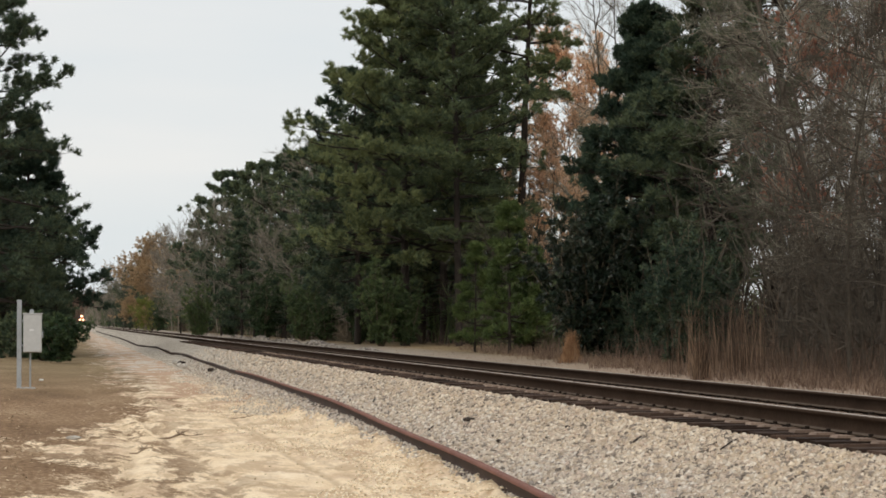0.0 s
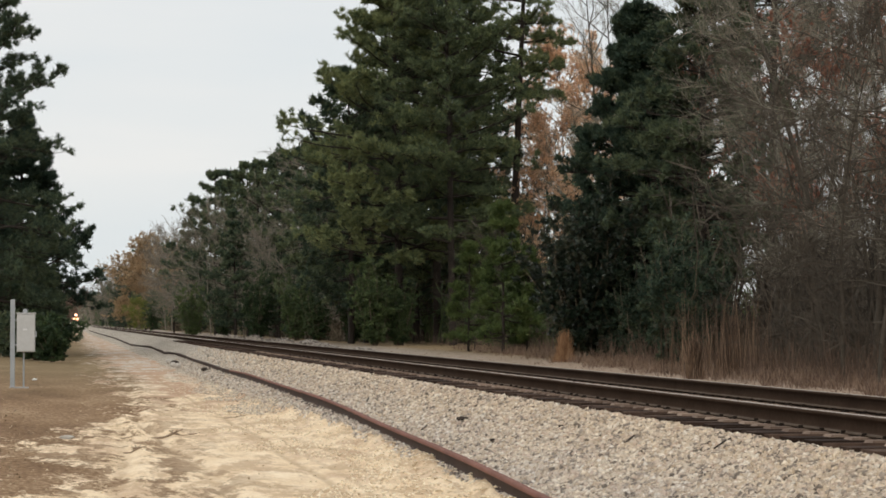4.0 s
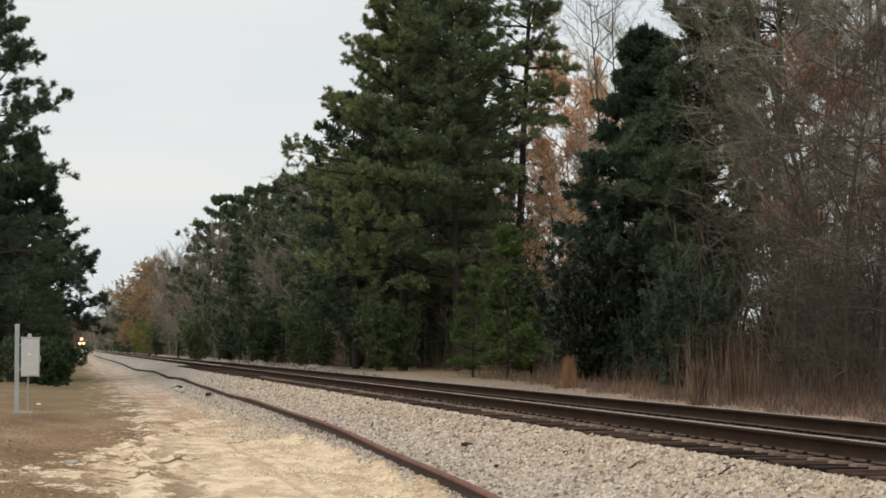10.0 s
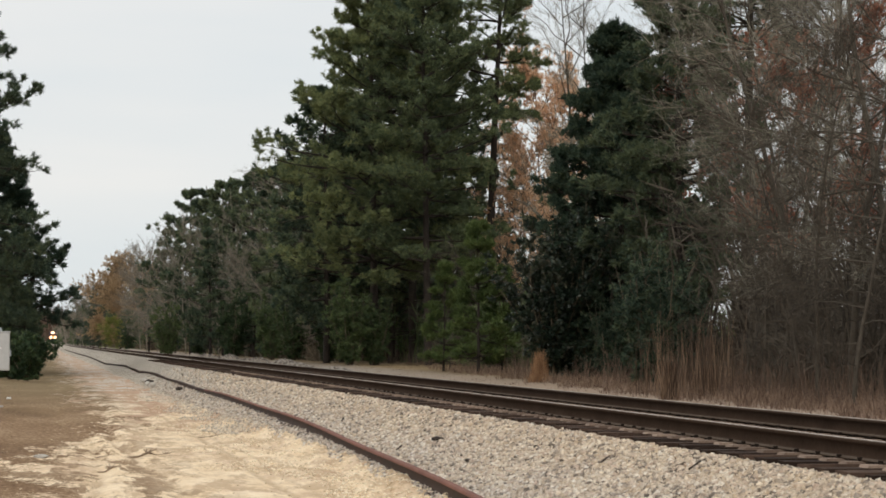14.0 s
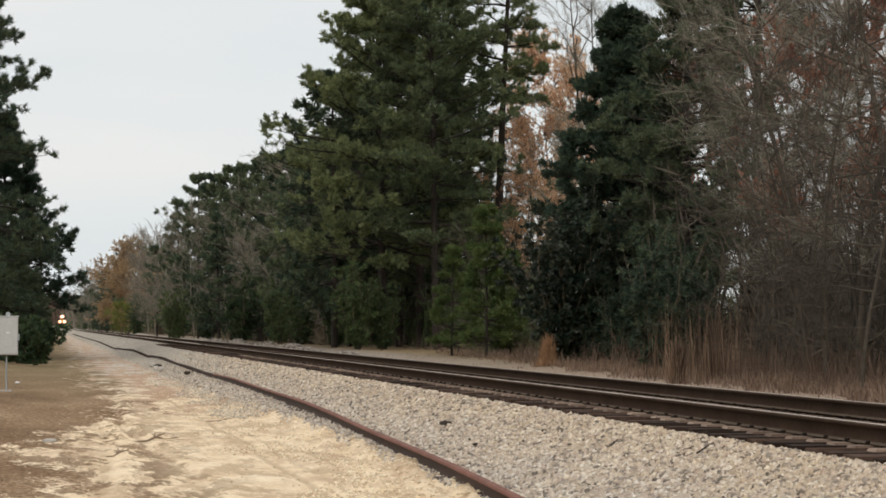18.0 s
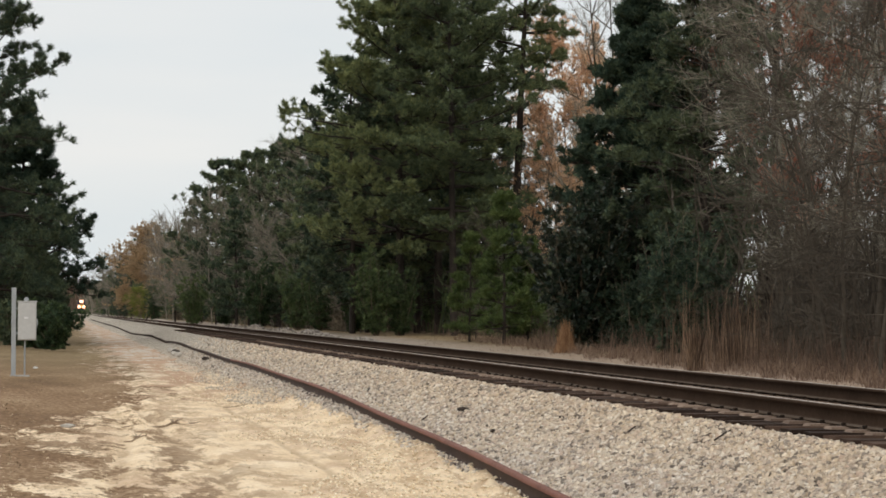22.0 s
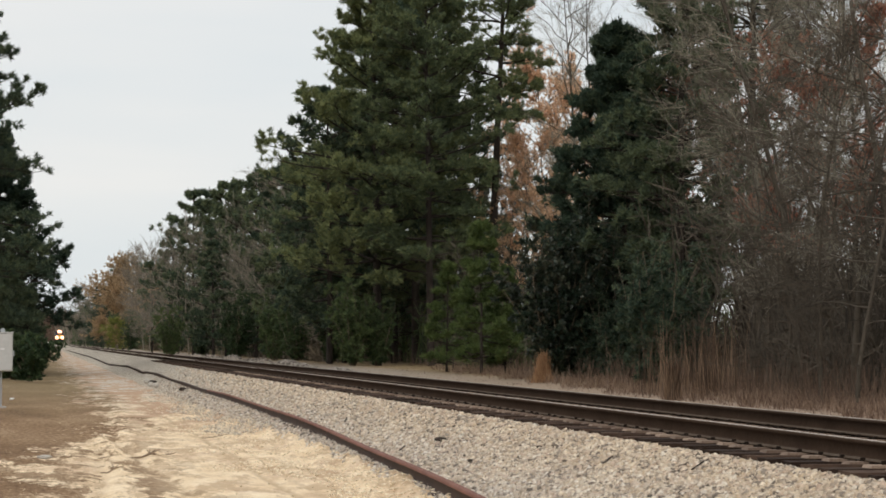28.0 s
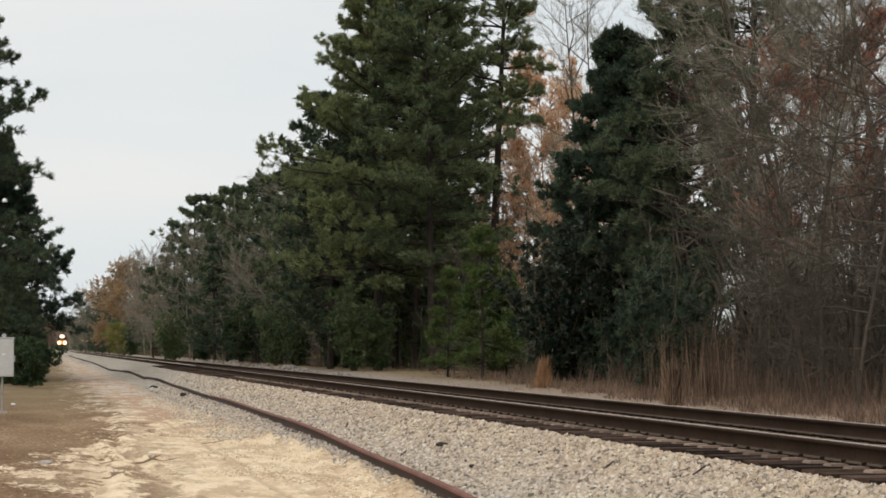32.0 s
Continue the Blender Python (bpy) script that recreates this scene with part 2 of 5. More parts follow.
def ballast_material():
    m, nt, b = blank("ballast_gravel")
    co = nt.nodes.new("ShaderNodeTexCoord").outputs["Object"]
    v = nt.nodes.new("ShaderNodeTexVoronoi")
    v.inputs["Scale"].default_value = 27
    nt.links.new(co, v.inputs["Vector"])
    n = noise_of(nt, co, 0.5, 3)
    sep = nt.nodes.new("ShaderNodeSeparateColor")
    nt.links.new(v.outputs["Color"], sep.inputs[0])
    f = math_of(nt, "ADD", math_of(nt, "MULTIPLY", sep.outputs[0], 0.62), math_of(nt, "MULTIPLY", n.outputs[0], 0.38))
    r = ramp_of(nt, [(0.15, (0.24, 0.20, 0.16)), (0.5, (0.55, 0.485, 0.40)), (0.8, (0.80, 0.715, 0.58))])
    nt.links.new(f, r.inputs[0])
    # shade between the stones put into the colour by cell distance
    gap_shade = ramp_of(nt, [(0.0, (1, 1, 1)), (0.5, (0.85, 0.85, 0.85)), (0.8, (0.5, 0.48, 0.46))])
    nt.links.new(math_of(nt, "MULTIPLY", v.outputs["Distance"], 1.0), gap_shade.inputs[0])
    c = mix_of(nt, 1.0, r.outputs[0], gap_shade.outputs[0], "MULTIPLY")
    # sand washed in along the foot of the near stretch
    xyz = nt.nodes.new("ShaderNodeSeparateXYZ")
    nt.links.new(co, xyz.inputs[0])
    foot, reach = nt.nodes.new("ShaderNodeMapRange"), nt.nodes.new("ShaderNodeMapRange")
    foot.inputs[1].default_value, foot.inputs[2].default_value, foot.inputs[3].default_value, foot.inputs[4].default_value = 3.95, 4.45, 0.9, 0.0
    reach.inputs[1].default_value, reach.inputs[2].default_value, reach.inputs[3].default_value, reach.inputs[4].default_value = 40, 75, 1.0, 0.25
    nt.links.new(math_of(nt, "ADD", xyz.outputs[0], math_of(nt, "MULTIPLY", noise_of(nt, co, 1.6, 6, 0.7).outputs[0], 0.8)), foot.inputs[0])
    nt.links.new(xyz.outputs[1], reach.inputs[0])
    c = mix_of(nt, math_of(nt, "MULTIPLY", foot.outputs[0], reach.outputs[0]), c, mix_of(nt, sep.outputs[1], (0.50, 0.39, 0.27), (0.86, 0.71, 0.52)))
    nt.links.new(c, b.inputs["Base Color"])
    b.inputs["Roughness"].default_value = 0.92
    bp = nt.nodes.new("ShaderNodeBump")
    bp.inputs["Strength"].default_value, bp.inputs["Distance"].default_value, bp.invert = 1.0, 0.03, True
    nt.links.new(v.outputs["Distance"], bp.inputs["Height"])
    nt.links.new(bp.outputs[0], b.inputs["Normal"])
    return m


def ground_material():
    """Cream sand on the access road, brown litter and dead grass beside it, leaf litter under the trees."""
    m, nt, b = blank("sand_and_litter")
    geo = nt.nodes.new("ShaderNodeNewGeometry")
    sep = nt.nodes.new("ShaderNodeSeparateXYZ")
    nt.links.new(geo.outputs["Position"], sep.inputs[0])
    mp = nt.nodes.new("ShaderNodeMapping")
    mp.inputs["Scale"].default_value = (1.0, 0.28, 1.0)
    nt.links.new(geo.outputs["Position"], mp.inputs[0])
    fine, mid, big = noise_of(nt, mp.outputs[0], 14, 5, 0.65), noise_of(nt, mp.outputs[0], 2.6, 5, 0.6), noise_of(nt, mp.outputs[0], 0.55, 3)
    sand = ramp_of(nt, [(0.30, (0.48, 0.335, 0.20)), (0.45, (0.80, 0.615, 0.405)), (0.60, (0.96, 0.795, 0.58))])
    grain = noise_of(nt, mp.outputs[0], 60, 3, 0.7)
    gritty = math_of(nt, "ADD", math_of(nt, "MULTIPLY", fine.outputs[0], 0.28), math_of(nt, "MULTIPLY", grain.outputs[0], 0.27))
    nt.links.new(math_of(nt, "ADD", math_of(nt, "MULTIPLY", mid.outputs[0], 0.45), gritty), sand.inputs[0])
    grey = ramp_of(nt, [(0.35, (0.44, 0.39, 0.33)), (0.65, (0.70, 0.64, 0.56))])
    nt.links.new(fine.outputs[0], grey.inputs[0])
    litter = ramp_of(nt, [(0.36, (0.13, 0.075, 0.040)), (0.50, (0.25, 0.155, 0.086)), (0.64, (0.42, 0.298, 0.185))])
    nt.links.new(math_of(nt, "ADD", math_of(nt, "MULTIPLY", fine.outputs[0], 0.6), math_of(nt, "MULTIPLY", big.outputs[0], 0.4)), litter.inputs[0])
    green = nt.nodes.new("ShaderNodeMapRange")
    green.inputs[1].default_value, green.inputs[2].default_value, green.inputs[4].default_value = 48, 85, 0.5
    nt.links.new(sep.outputs[1], green.inputs[0])
    turf = mix_of(nt, green.outputs[0], litter.outputs[0], (0.215, 0.18, 0.10))
    red = mix_of(nt, 0.75, sand.outputs[0], (0.36, 0.20, 0.13))
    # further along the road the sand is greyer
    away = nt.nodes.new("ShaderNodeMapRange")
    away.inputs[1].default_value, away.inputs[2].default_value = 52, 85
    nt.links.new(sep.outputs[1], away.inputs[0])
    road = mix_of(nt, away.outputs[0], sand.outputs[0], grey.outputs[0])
    rut_noise = noise_of(nt, mp.outputs[0], 0.8, 3)
    soil = ramp_of(nt, [(0.49, (0, 0, 0)), (0.56, (1, 1, 1))])
    nt.links.new(noise_of(nt, mp.outputs[0], 1.7, 8, 0.76).outputs[0], soil.inputs[0])
    road = mix_of(nt, math_of(nt, "MULTIPLY", soil.outputs[0], 0.7), road, (0.50, 0.355, 0.225))
    patch = ramp_of(nt, [(0.52, (0, 0, 0)), (0.60, (1, 1, 1))])
    clay = nt.nodes.new("ShaderNodeMapRange")
    clay.inputs[1].default_value, clay.inputs[2].default_value, clay.inputs[3].default_value, clay.inputs[4].default_value = 40, 54, 0.45, 0.95
    nt.links.new(sep.outputs[1], clay.inputs[0])
    nt.links.new(math_of(nt, "ADD", noise_of(nt, mp.outputs[0], 0.9, 6, 0.65).outputs[0], math_of(nt, "MULTIPLY", math_of(nt, "SUBTRACT", clay.outputs[0], 0.45), 0.12)), patch.inputs[0])
    road = mix_of(nt, math_of(nt, "MULTIPLY", patch.outputs[0], clay.outputs[0]), road, red)
    # wheel tracks: the ruts' shade is put into the colour as darker sand
    for at, swing in ((2.58, 0.05), (2.8, 0.05), (1.35, 0.18), (0.6, 0.2)):
        a1 = math_of(nt, "SINE", math_of(nt, "ADD", math_of(nt, "MULTIPLY", sep.outputs[1], 0.17), at * 3))
        a2 = math_of(nt, "SINE", math_of(nt, "ADD", math_of(nt, "MULTIPLY", sep.outputs[1], 0.71), at))
        line = math_of(nt, "ADD", math_of(nt, "MULTIPLY", a1, swing), math_of(nt, "ADD", math_of(nt, "MULTIPLY", a2, 0.03), at))
        off = math_of(nt, "ABSOLUTE", math_of(nt, "SUBTRACT", sep.outputs[0], line))
        rut_shade = nt.nodes.new("ShaderNodeMapRange")
        rut_shade.inputs[1].default_value, rut_shade.inputs[2].default_value, rut_shade.inputs[3].default_value, rut_shade.inputs[4].default_value = 0.02, 0.07 if at > 2 else 0.11, 0.62 if at == 2.58 else 0.34, 0.0
        nt.links.new(off, rut_shade.inputs[0])
        road = mix_of(nt, math_of(nt, "MULTIPLY", rut_shade.outputs[0], math_of(nt, "MULTIPLY", rut_noise.outputs[0], 1.4), True), road, (0.42, 0.30, 0.185))
    # brown islands of dead grass and soil on the road's far half
    isle = ramp_of(nt, [(0.495, (0, 0, 0)), (0.535, (1, 1, 1))])
    nt.links.new(noise_of(nt, mp.outputs[0], 1.9, 8, 0.72).outputs[0], isle.inputs[0])
    near = nt.nodes.new("ShaderNodeMapRange")
    near.inputs[1].default_value, near.inputs[2].default_value, near.inputs[3].default_value, near.inputs[4].default_value = 1.1, 2.3, 1.0, 0.0
    nt.links.new(sep.outputs[0], near.inputs[0])
    road = mix_of(nt, math_of(nt, "MULTIPLY", isle.outputs[0], near.outputs[0]), road, mix_of(nt, 0.12, litter.outputs[0], sand.outputs[0]))
    # edge of the road: from 0 m beside the near stretch to 1.8 m further on
    edge = nt.nodes.new("ShaderNodeMapRange")
    edge.inputs[1].default_value, edge.inputs[2].default_value, edge.inputs[3].default_value, edge.inputs[4].default_value = 31, 45, -0.15, 1.45
    nt.links.new(sep.outputs[1], edge.inputs[0])
    d = math_of(nt, "SUBTRACT", sep.outputs[0], edge.outputs[0])
    d = math_of(nt, "ADD", d, math_of(nt, "MULTIPLY", math_of(nt, "SUBTRACT", mid.outputs[0], 0.5), 3.6))
    d = math_of(nt, "ADD", d, math_of(nt, "MULTIPLY", math_of(nt, "SUBTRACT", fine.outputs[0], 0.5), 2.4))
    wide = noise_of(nt, mp.outputs[0], 0.75, 4, 0.6)
    d = math_of(nt, "ADD", d, math_of(nt, "MULTIPLY", math_of(nt, "SUBTRACT", wide.outputs[0], 0.5), 4.5))
    onroad = nt.nodes.new("ShaderNodeMapRange")
    onroad.inputs[1].default_value, onroad.inputs[2].default_value = -0.2, 0.25
    nt.links.new(d, onroad.inputs[0])
    beyond = nt.nodes.new("ShaderNodeMapRange")
    beyond.inputs[1].default_value, beyond.inputs[2].default_value, beyond.inputs[3].default_value, beyond.inputs[4].default_value = 7.5, 8.5, 1, 0
    nt.links.new(sep.outputs[0], beyond.inputs[0])
    mask = math_of(nt, "MULTIPLY", onroad.outputs[0], beyond.outputs[0])
    # pale trodden strip beyond the track
    strip = nt.nodes.new("ShaderNodeMapRange")
    strip.inputs[1].default_value, strip.inputs[2].default_value, strip.inputs[3].default_value, strip.inputs[4].default_value = 16.4, 18.6, 0.8, 0.0
    nt.links.new(math_of(nt, "ADD", sep.outputs[0], math_of(nt, "MULTIPLY", math_of(nt, "SUBTRACT", mid.outputs[0], 0.5), 4.0)), strip.inputs[0])
    right = math_of(nt, "GREATER_THAN", sep.outputs[0], 9.0)
    far = nt.nodes.new("ShaderNodeMapRange")
    far.inputs[1].default_value, far.inputs[2].default_value, far.inputs[4].default_value = 80, 125, 0.85
    nt.links.new(sep.outputs[1], far.inputs[0])
    pale = mix_of(nt, mid.outputs[0], (0.29, 0.215, 0.16), (0.47, 0.375, 0.30))
    pale = mix_of(nt, far.outputs[0], pale, mix_of(nt, fine.outputs[0], (0.18, 0.155, 0.135), (0.44, 0.395, 0.345)))
    side = mix_of(nt, math_of(nt, "MULTIPLY", strip.outputs[0], right), turf, pale)
    nt.links.new(mix_of(nt, mask, side, road), b.inputs["Base Color"])
    b.inputs["Roughness"].default_value = 0.95
    b.inputs["Specular IOR Level"].default_value = 0.1
    bp = nt.nodes.new("ShaderNodeBump")
    bp.inputs["Strength"].default_value, bp.inputs["Distance"].default_value = 0.3, 0.02
    nt.links.new(math_of(nt, "ADD", math_of(nt, "MULTIPLY", mid.outputs[0], 0.5), math_of(nt, "MULTIPLY", fine.outputs[0], 0.5)), bp.inputs["Height"])
    nt.links.new(bp.outputs[0], b.inputs["Normal"])
    return m


M_BALLAST, M_GROUND, M_STONE = ballast_material(), ground_material(), stone_material()


def glow(name, colour, strength):
    m, nt, b = blank(name)
    b.inputs["Base Color"].default_value = (0.8, 0.8, 0.8, 1)
    b.inputs["Emission Color"].default_value, b.inputs["Emission Strength"].default_value = (*colour, 1), strength
    return m


M_LAMP = glow("headlight_glow", (1.0, 0.42, 0.20), 3.0)


# ---- mesh helpers ----
def mesh_of(name, verts, faces, smooth=False):
    """A mesh from arrays; faces all with the same number of corners."""
    verts, faces = np.asarray(verts, np.float32), np.asarray(faces, np.int32)
    me = bpy.data.meshes.new(name)
    me.vertices.add(len(verts))
    me.vertices.foreach_set("co", verts.ravel())
    k = faces.shape[1]
    me.loops.add(faces.size)
    me.loops.foreach_set("vertex_index", faces.ravel())
    me.polygons.add(len(faces))
    me.polygons.foreach_set("loop_start", np.arange(0, faces.size, k, dtype=np.int32))
    if smooth:
        me.polygons.foreach_set("use_smooth", np.ones(len(faces), bool))
    me.update(calc_edges=True)
    return me


def part(name, data, material, parent=None, label="", at=(0, 0, 0)):
    """Links a bmesh or a mesh as one object under its thing."""
    if isinstance(data, bmesh.types.BMesh):
        me = bpy.data.meshes.new(name)
        data.to_mesh(me)
        data.free()
        data = me
    if not data.materials:
        data.materials.append(material)
    ob = new(name, data)
    if len(data.materials) == 1 and data.materials[0] != material:
        ob.material_slots[0].link = "OBJECT"
        ob.material_slots[0].material = material
    ob.location = at
    if parent is not None:
        ob.parent = parent
    if label:
        tagged(ob, label)
    return ob


def thing(name, label, category, group="", kind="", at=(0, 0, 0)):
    ob = new(name)
    ob.empty_display_size = 0.2
    ob.location = at
    return tagged(ob, label, category, group, kind)


def box(bm, size, at=(0, 0, 0), bevel=0.0, turn=None):
    r = bmesh.ops.create_cube(bm, size=1)
    vs = r["verts"]
    bmesh.ops.scale(bm, vec=size, verts=vs)
    if bevel:
        es = list({e for v in vs for e in v.link_edges})
        r2 = bmesh.ops.bevel(bm, geom=es, offset=bevel, segments=2, affect="EDGES", profile=0.6)
        vs = list({v for v in r2["verts"]} | {v for v in vs if v.is_valid})
    if turn is not None:
        bmesh.ops.transform(bm, matrix=turn, verts=vs)
    bmesh.ops.translate(bm, vec=at, verts=vs)
    return vs


def rod(bm, a, b, r, sides=10, r2=None):
    a, b = Vector(a), Vector(b)
    d = b - a
    m = Matrix.Translation((a + b) / 2) @ d.to_track_quat("Z", "Y").to_matrix().to_4x4()
    bmesh.ops.create_cone(bm, cap_ends=True, segments=sides, radius1=r, radius2=r if r2 is None else r2, depth=d.length, matrix=m)


def unit(v):
    return v / np.maximum(np.linalg.norm(v, axis=-1, keepdims=True), 1e-9)


def tubes(paths, radii, sides):
    """n tapered tubes along paths (n, k, 3) with radii (n, k): vertices and quads."""
    n, k, _ = paths.shape
    tang = unit(np.gradient(paths, axis=1))
    ref = np.where(np.abs(tang[..., 2:3]) > 0.9, np.array([1.0, 0, 0]), np.array([0, 0, 1.0]))
    u = unit(np.cross(tang, ref))
    v = np.cross(tang, u)
    a = np.arange(sides) * 2 * np.pi / sides
    ring = u[:, :, None] * np.cos(a)[None, None, :, None] + v[:, :, None] * np.sin(a)[None, None, :, None]
    verts = paths[:, :, None] + ring * radii[:, :, None, None]
    idx = np.arange(n * k * sides).reshape(n, k, sides)
    a0, a1 = idx[:, :-1], idx[:, 1:]
    f = np.stack([a0, np.roll(a0, -1, 2), np.roll(a1, -1, 2), a1], -1).reshape(-1, 4)
    return verts.reshape(-1, 3), f


def join(pieces):
    vs, fs, o = [], [], 0
    for v, f in pieces:
        vs.append(v)
        fs.append(f + o)
        o += len(v)
    return np.concatenate(vs), np.concatenate(fs)


def grow(rng, start, way, length, k, bend_up=0.0, wobble=0.12):
    """Branch paths: n starts, ways and lengths become (n, k, 3) bent lines."""
    n = len(start)
    way = unit(way)
    pts = [start]
    step = (length / (k - 1))[:, None]
    for _ in range(k - 1):
        way = unit(way + rng.normal(0, wobble, (n, 3)) + np.array([0, 0, bend_up]))
        pts.append(pts[-1] + way * step)
    return np.stack(pts, 1)


def along(paths, which, t):
    """Points and ways at the share t of the chosen paths."""
    k = paths.shape[1]
    s = t * (k - 1)
    i = np.minimum(s.astype(int), k - 2)
    a, b = paths[which, i], paths[which, i + 1]
    return a + (b - a) * (s - i)[:, None], unit(b - a)


def blades(rng, at, axis, count, length, width, spread=0.9, loose=0.0):
    """count thin triangles round each point, fanned about its axis."""
    n = len(at)
    d = unit(np.repeat(axis, count, 0) + spread * unit(rng.normal(0, 1, (n * count, 3))))
    side = unit(np.cross(d, rng.normal(0, 1, (n * count, 3))))
    ln = length * rng.uniform(0.7, 1.15, (n * count, 1))
    base = np.repeat(at, count, 0) + d * ln * rng.uniform(0.0, 0.15, (n * count, 1))
    base = base + rng.normal(0, 1, base.shape) * loose
    v = np.stack([base - side * width * 0.5, base + side * width * 0.5, base + d * ln], 1).reshape(-1, 3)
    return v, np.arange(len(v)).reshape(-1, 3)


# ---- plants ----
def pine_parts(seed, height, spread, bare=0.25, limbs=46, twigs=9, tufts=4, count=8, length=0.42, width=0.09, shape=0.7, trunk=0.2, sparse=0.0, top=0.1, split=True, ragged=0.24, taper=1.45, puff=1.15, rise=0.20, bias=0.0):
    """A pine: trunk, limbs, twigs and needle crown. bare: share of the trunk with no green limbs; shape: where the crown is widest (0 foot, 1 top)."""
    rng = np.random.default_rng(seed)
    tp = grow(rng, np.zeros((1, 3)), np.array([[0.005, 0.0, 1.0]]), np.array([height * 0.99]), 12, 0.06, 0.012)
    tr = (trunk * np.linspace(1.1, 0.12, 12) ** 0.85)[None]
    wood = tubes(tp, tr, 9)
    levels = max(limbs // 5, 4)
    h = bare + (1 - bare) * (np.floor(np.arange(limbs) * levels / limbs) + rng.uniform(0, 0.45, limbs)) / levels
    h = np.clip(h, 0.02, 0.985)
    s, _ = along(tp, np.zeros(limbs, int), h)
    a = np.arange(limbs) * 2.4 + rng.normal(0, 0.35, limbs)
    c = np.clip((h - bare) / (1 - bare), 0, 1)
    over = np.clip((c - shape) / (1 - shape), 0, 1)
    prof = np.where(c < shape, 0.72 + 0.28 * c / max(shape, 0.01), np.maximum(1 - over ** taper, top))
    ln = spread * prof * rng.uniform(1.04 - 2 * ragged, 1.08, limbs)
    ln = ln * (1 - bias * np.cos(a))
    tilt = -0.02 + 0.60 * c ** 1.8 + rng.normal(0, 0.12, limbs)
    way = np.stack([np.cos(a), np.sin(a), tilt], 1)
    lp = grow(rng, s, way, ln, 7, 0.02, 0.09)
    lr = np.linspace(1, 0.18, 7)[None] * (0.018 + 0.012 * ln[:, None])
    w = np.repeat(np.arange(limbs), twigs)
    # shoots stand in a few bunches along each limb
    bunch = rng.integers(0, 4, len(w))
    t = np.clip(np.linspace(0.30 + 0.25 * sparse, 0.98, 4)[bunch] + rng.normal(0, 0.06, (limbs, 4))[w, bunch] + rng.normal(0, 0.045, len(w)), 0.12, 1.0)
    p, d = along(lp, w, t)
    side = unit(np.cross(d, np.array([0, 0, 1.0]))) * rng.choice([-1.0, 1.0], (len(w), 1))
    tw = grow(rng, p, d * 0.75 + side * rng.uniform(0.1, 1.1, (len(w), 1)) + np.array([0, 0, 1.0]) * rng.normal(rise, 0.12 + 0.5 * rise, (len(w), 1)), np.minimum(0.34 * ln[w] + 0.3, 1.9) * rng.uniform(0.5, 1.1, len(w)) * (1.15 - 0.5 * t), 4, 0.10, 0.12)
    small = [tubes(tw[:, ::3], np.linspace(0.016, 0.006, 2)[None].repeat(len(w), 0), 3)]
    # dead stubs below the crown
    ns = 12
    sp, _ = along(tp, np.zeros(ns, int), rng.uniform(0.06, max(bare, 0.12), ns))
    sa = rng.uniform(0, 6.28, ns)
    dp = grow(rng, sp, np.stack([np.cos(sa), np.sin(sa), rng.normal(-0.05, 0.2, ns)], 1), rng.uniform(0.5, 0.5 + 0.55 * spread, ns), 5, 0.0, 0.16)
    small.append(tubes(dp, np.linspace(0.03, 0.008, 5)[None].repeat(ns, 0), 4))
    limb = tubes(lp, lr, 5)
    if not split:
        small.append(limb)
    q = np.repeat(np.arange(len(w)), tufts)
    p2, d2 = along(tw, q, 0.3 + 0.7 * np.sqrt(rng.uniform(0, 1, len(q))))
    p2 = p2 + rng.normal(0, 0.07, p2.shape)
    crown = blades(rng, p2, unit(d2 + np.array([0, 0, 0.55])), count, length, width, puff, 0.16 * length)
    out = [mesh_of("trunk", *wood, smooth=True), mesh_of("spray", *join(small)), mesh_of("crown", *crown)]
    if split:
        out += [mesh_of("limb", *tubes(lp[i:i + 1], lr[i:i + 1], 5), smooth=True) for i in range(limbs)]
    return out


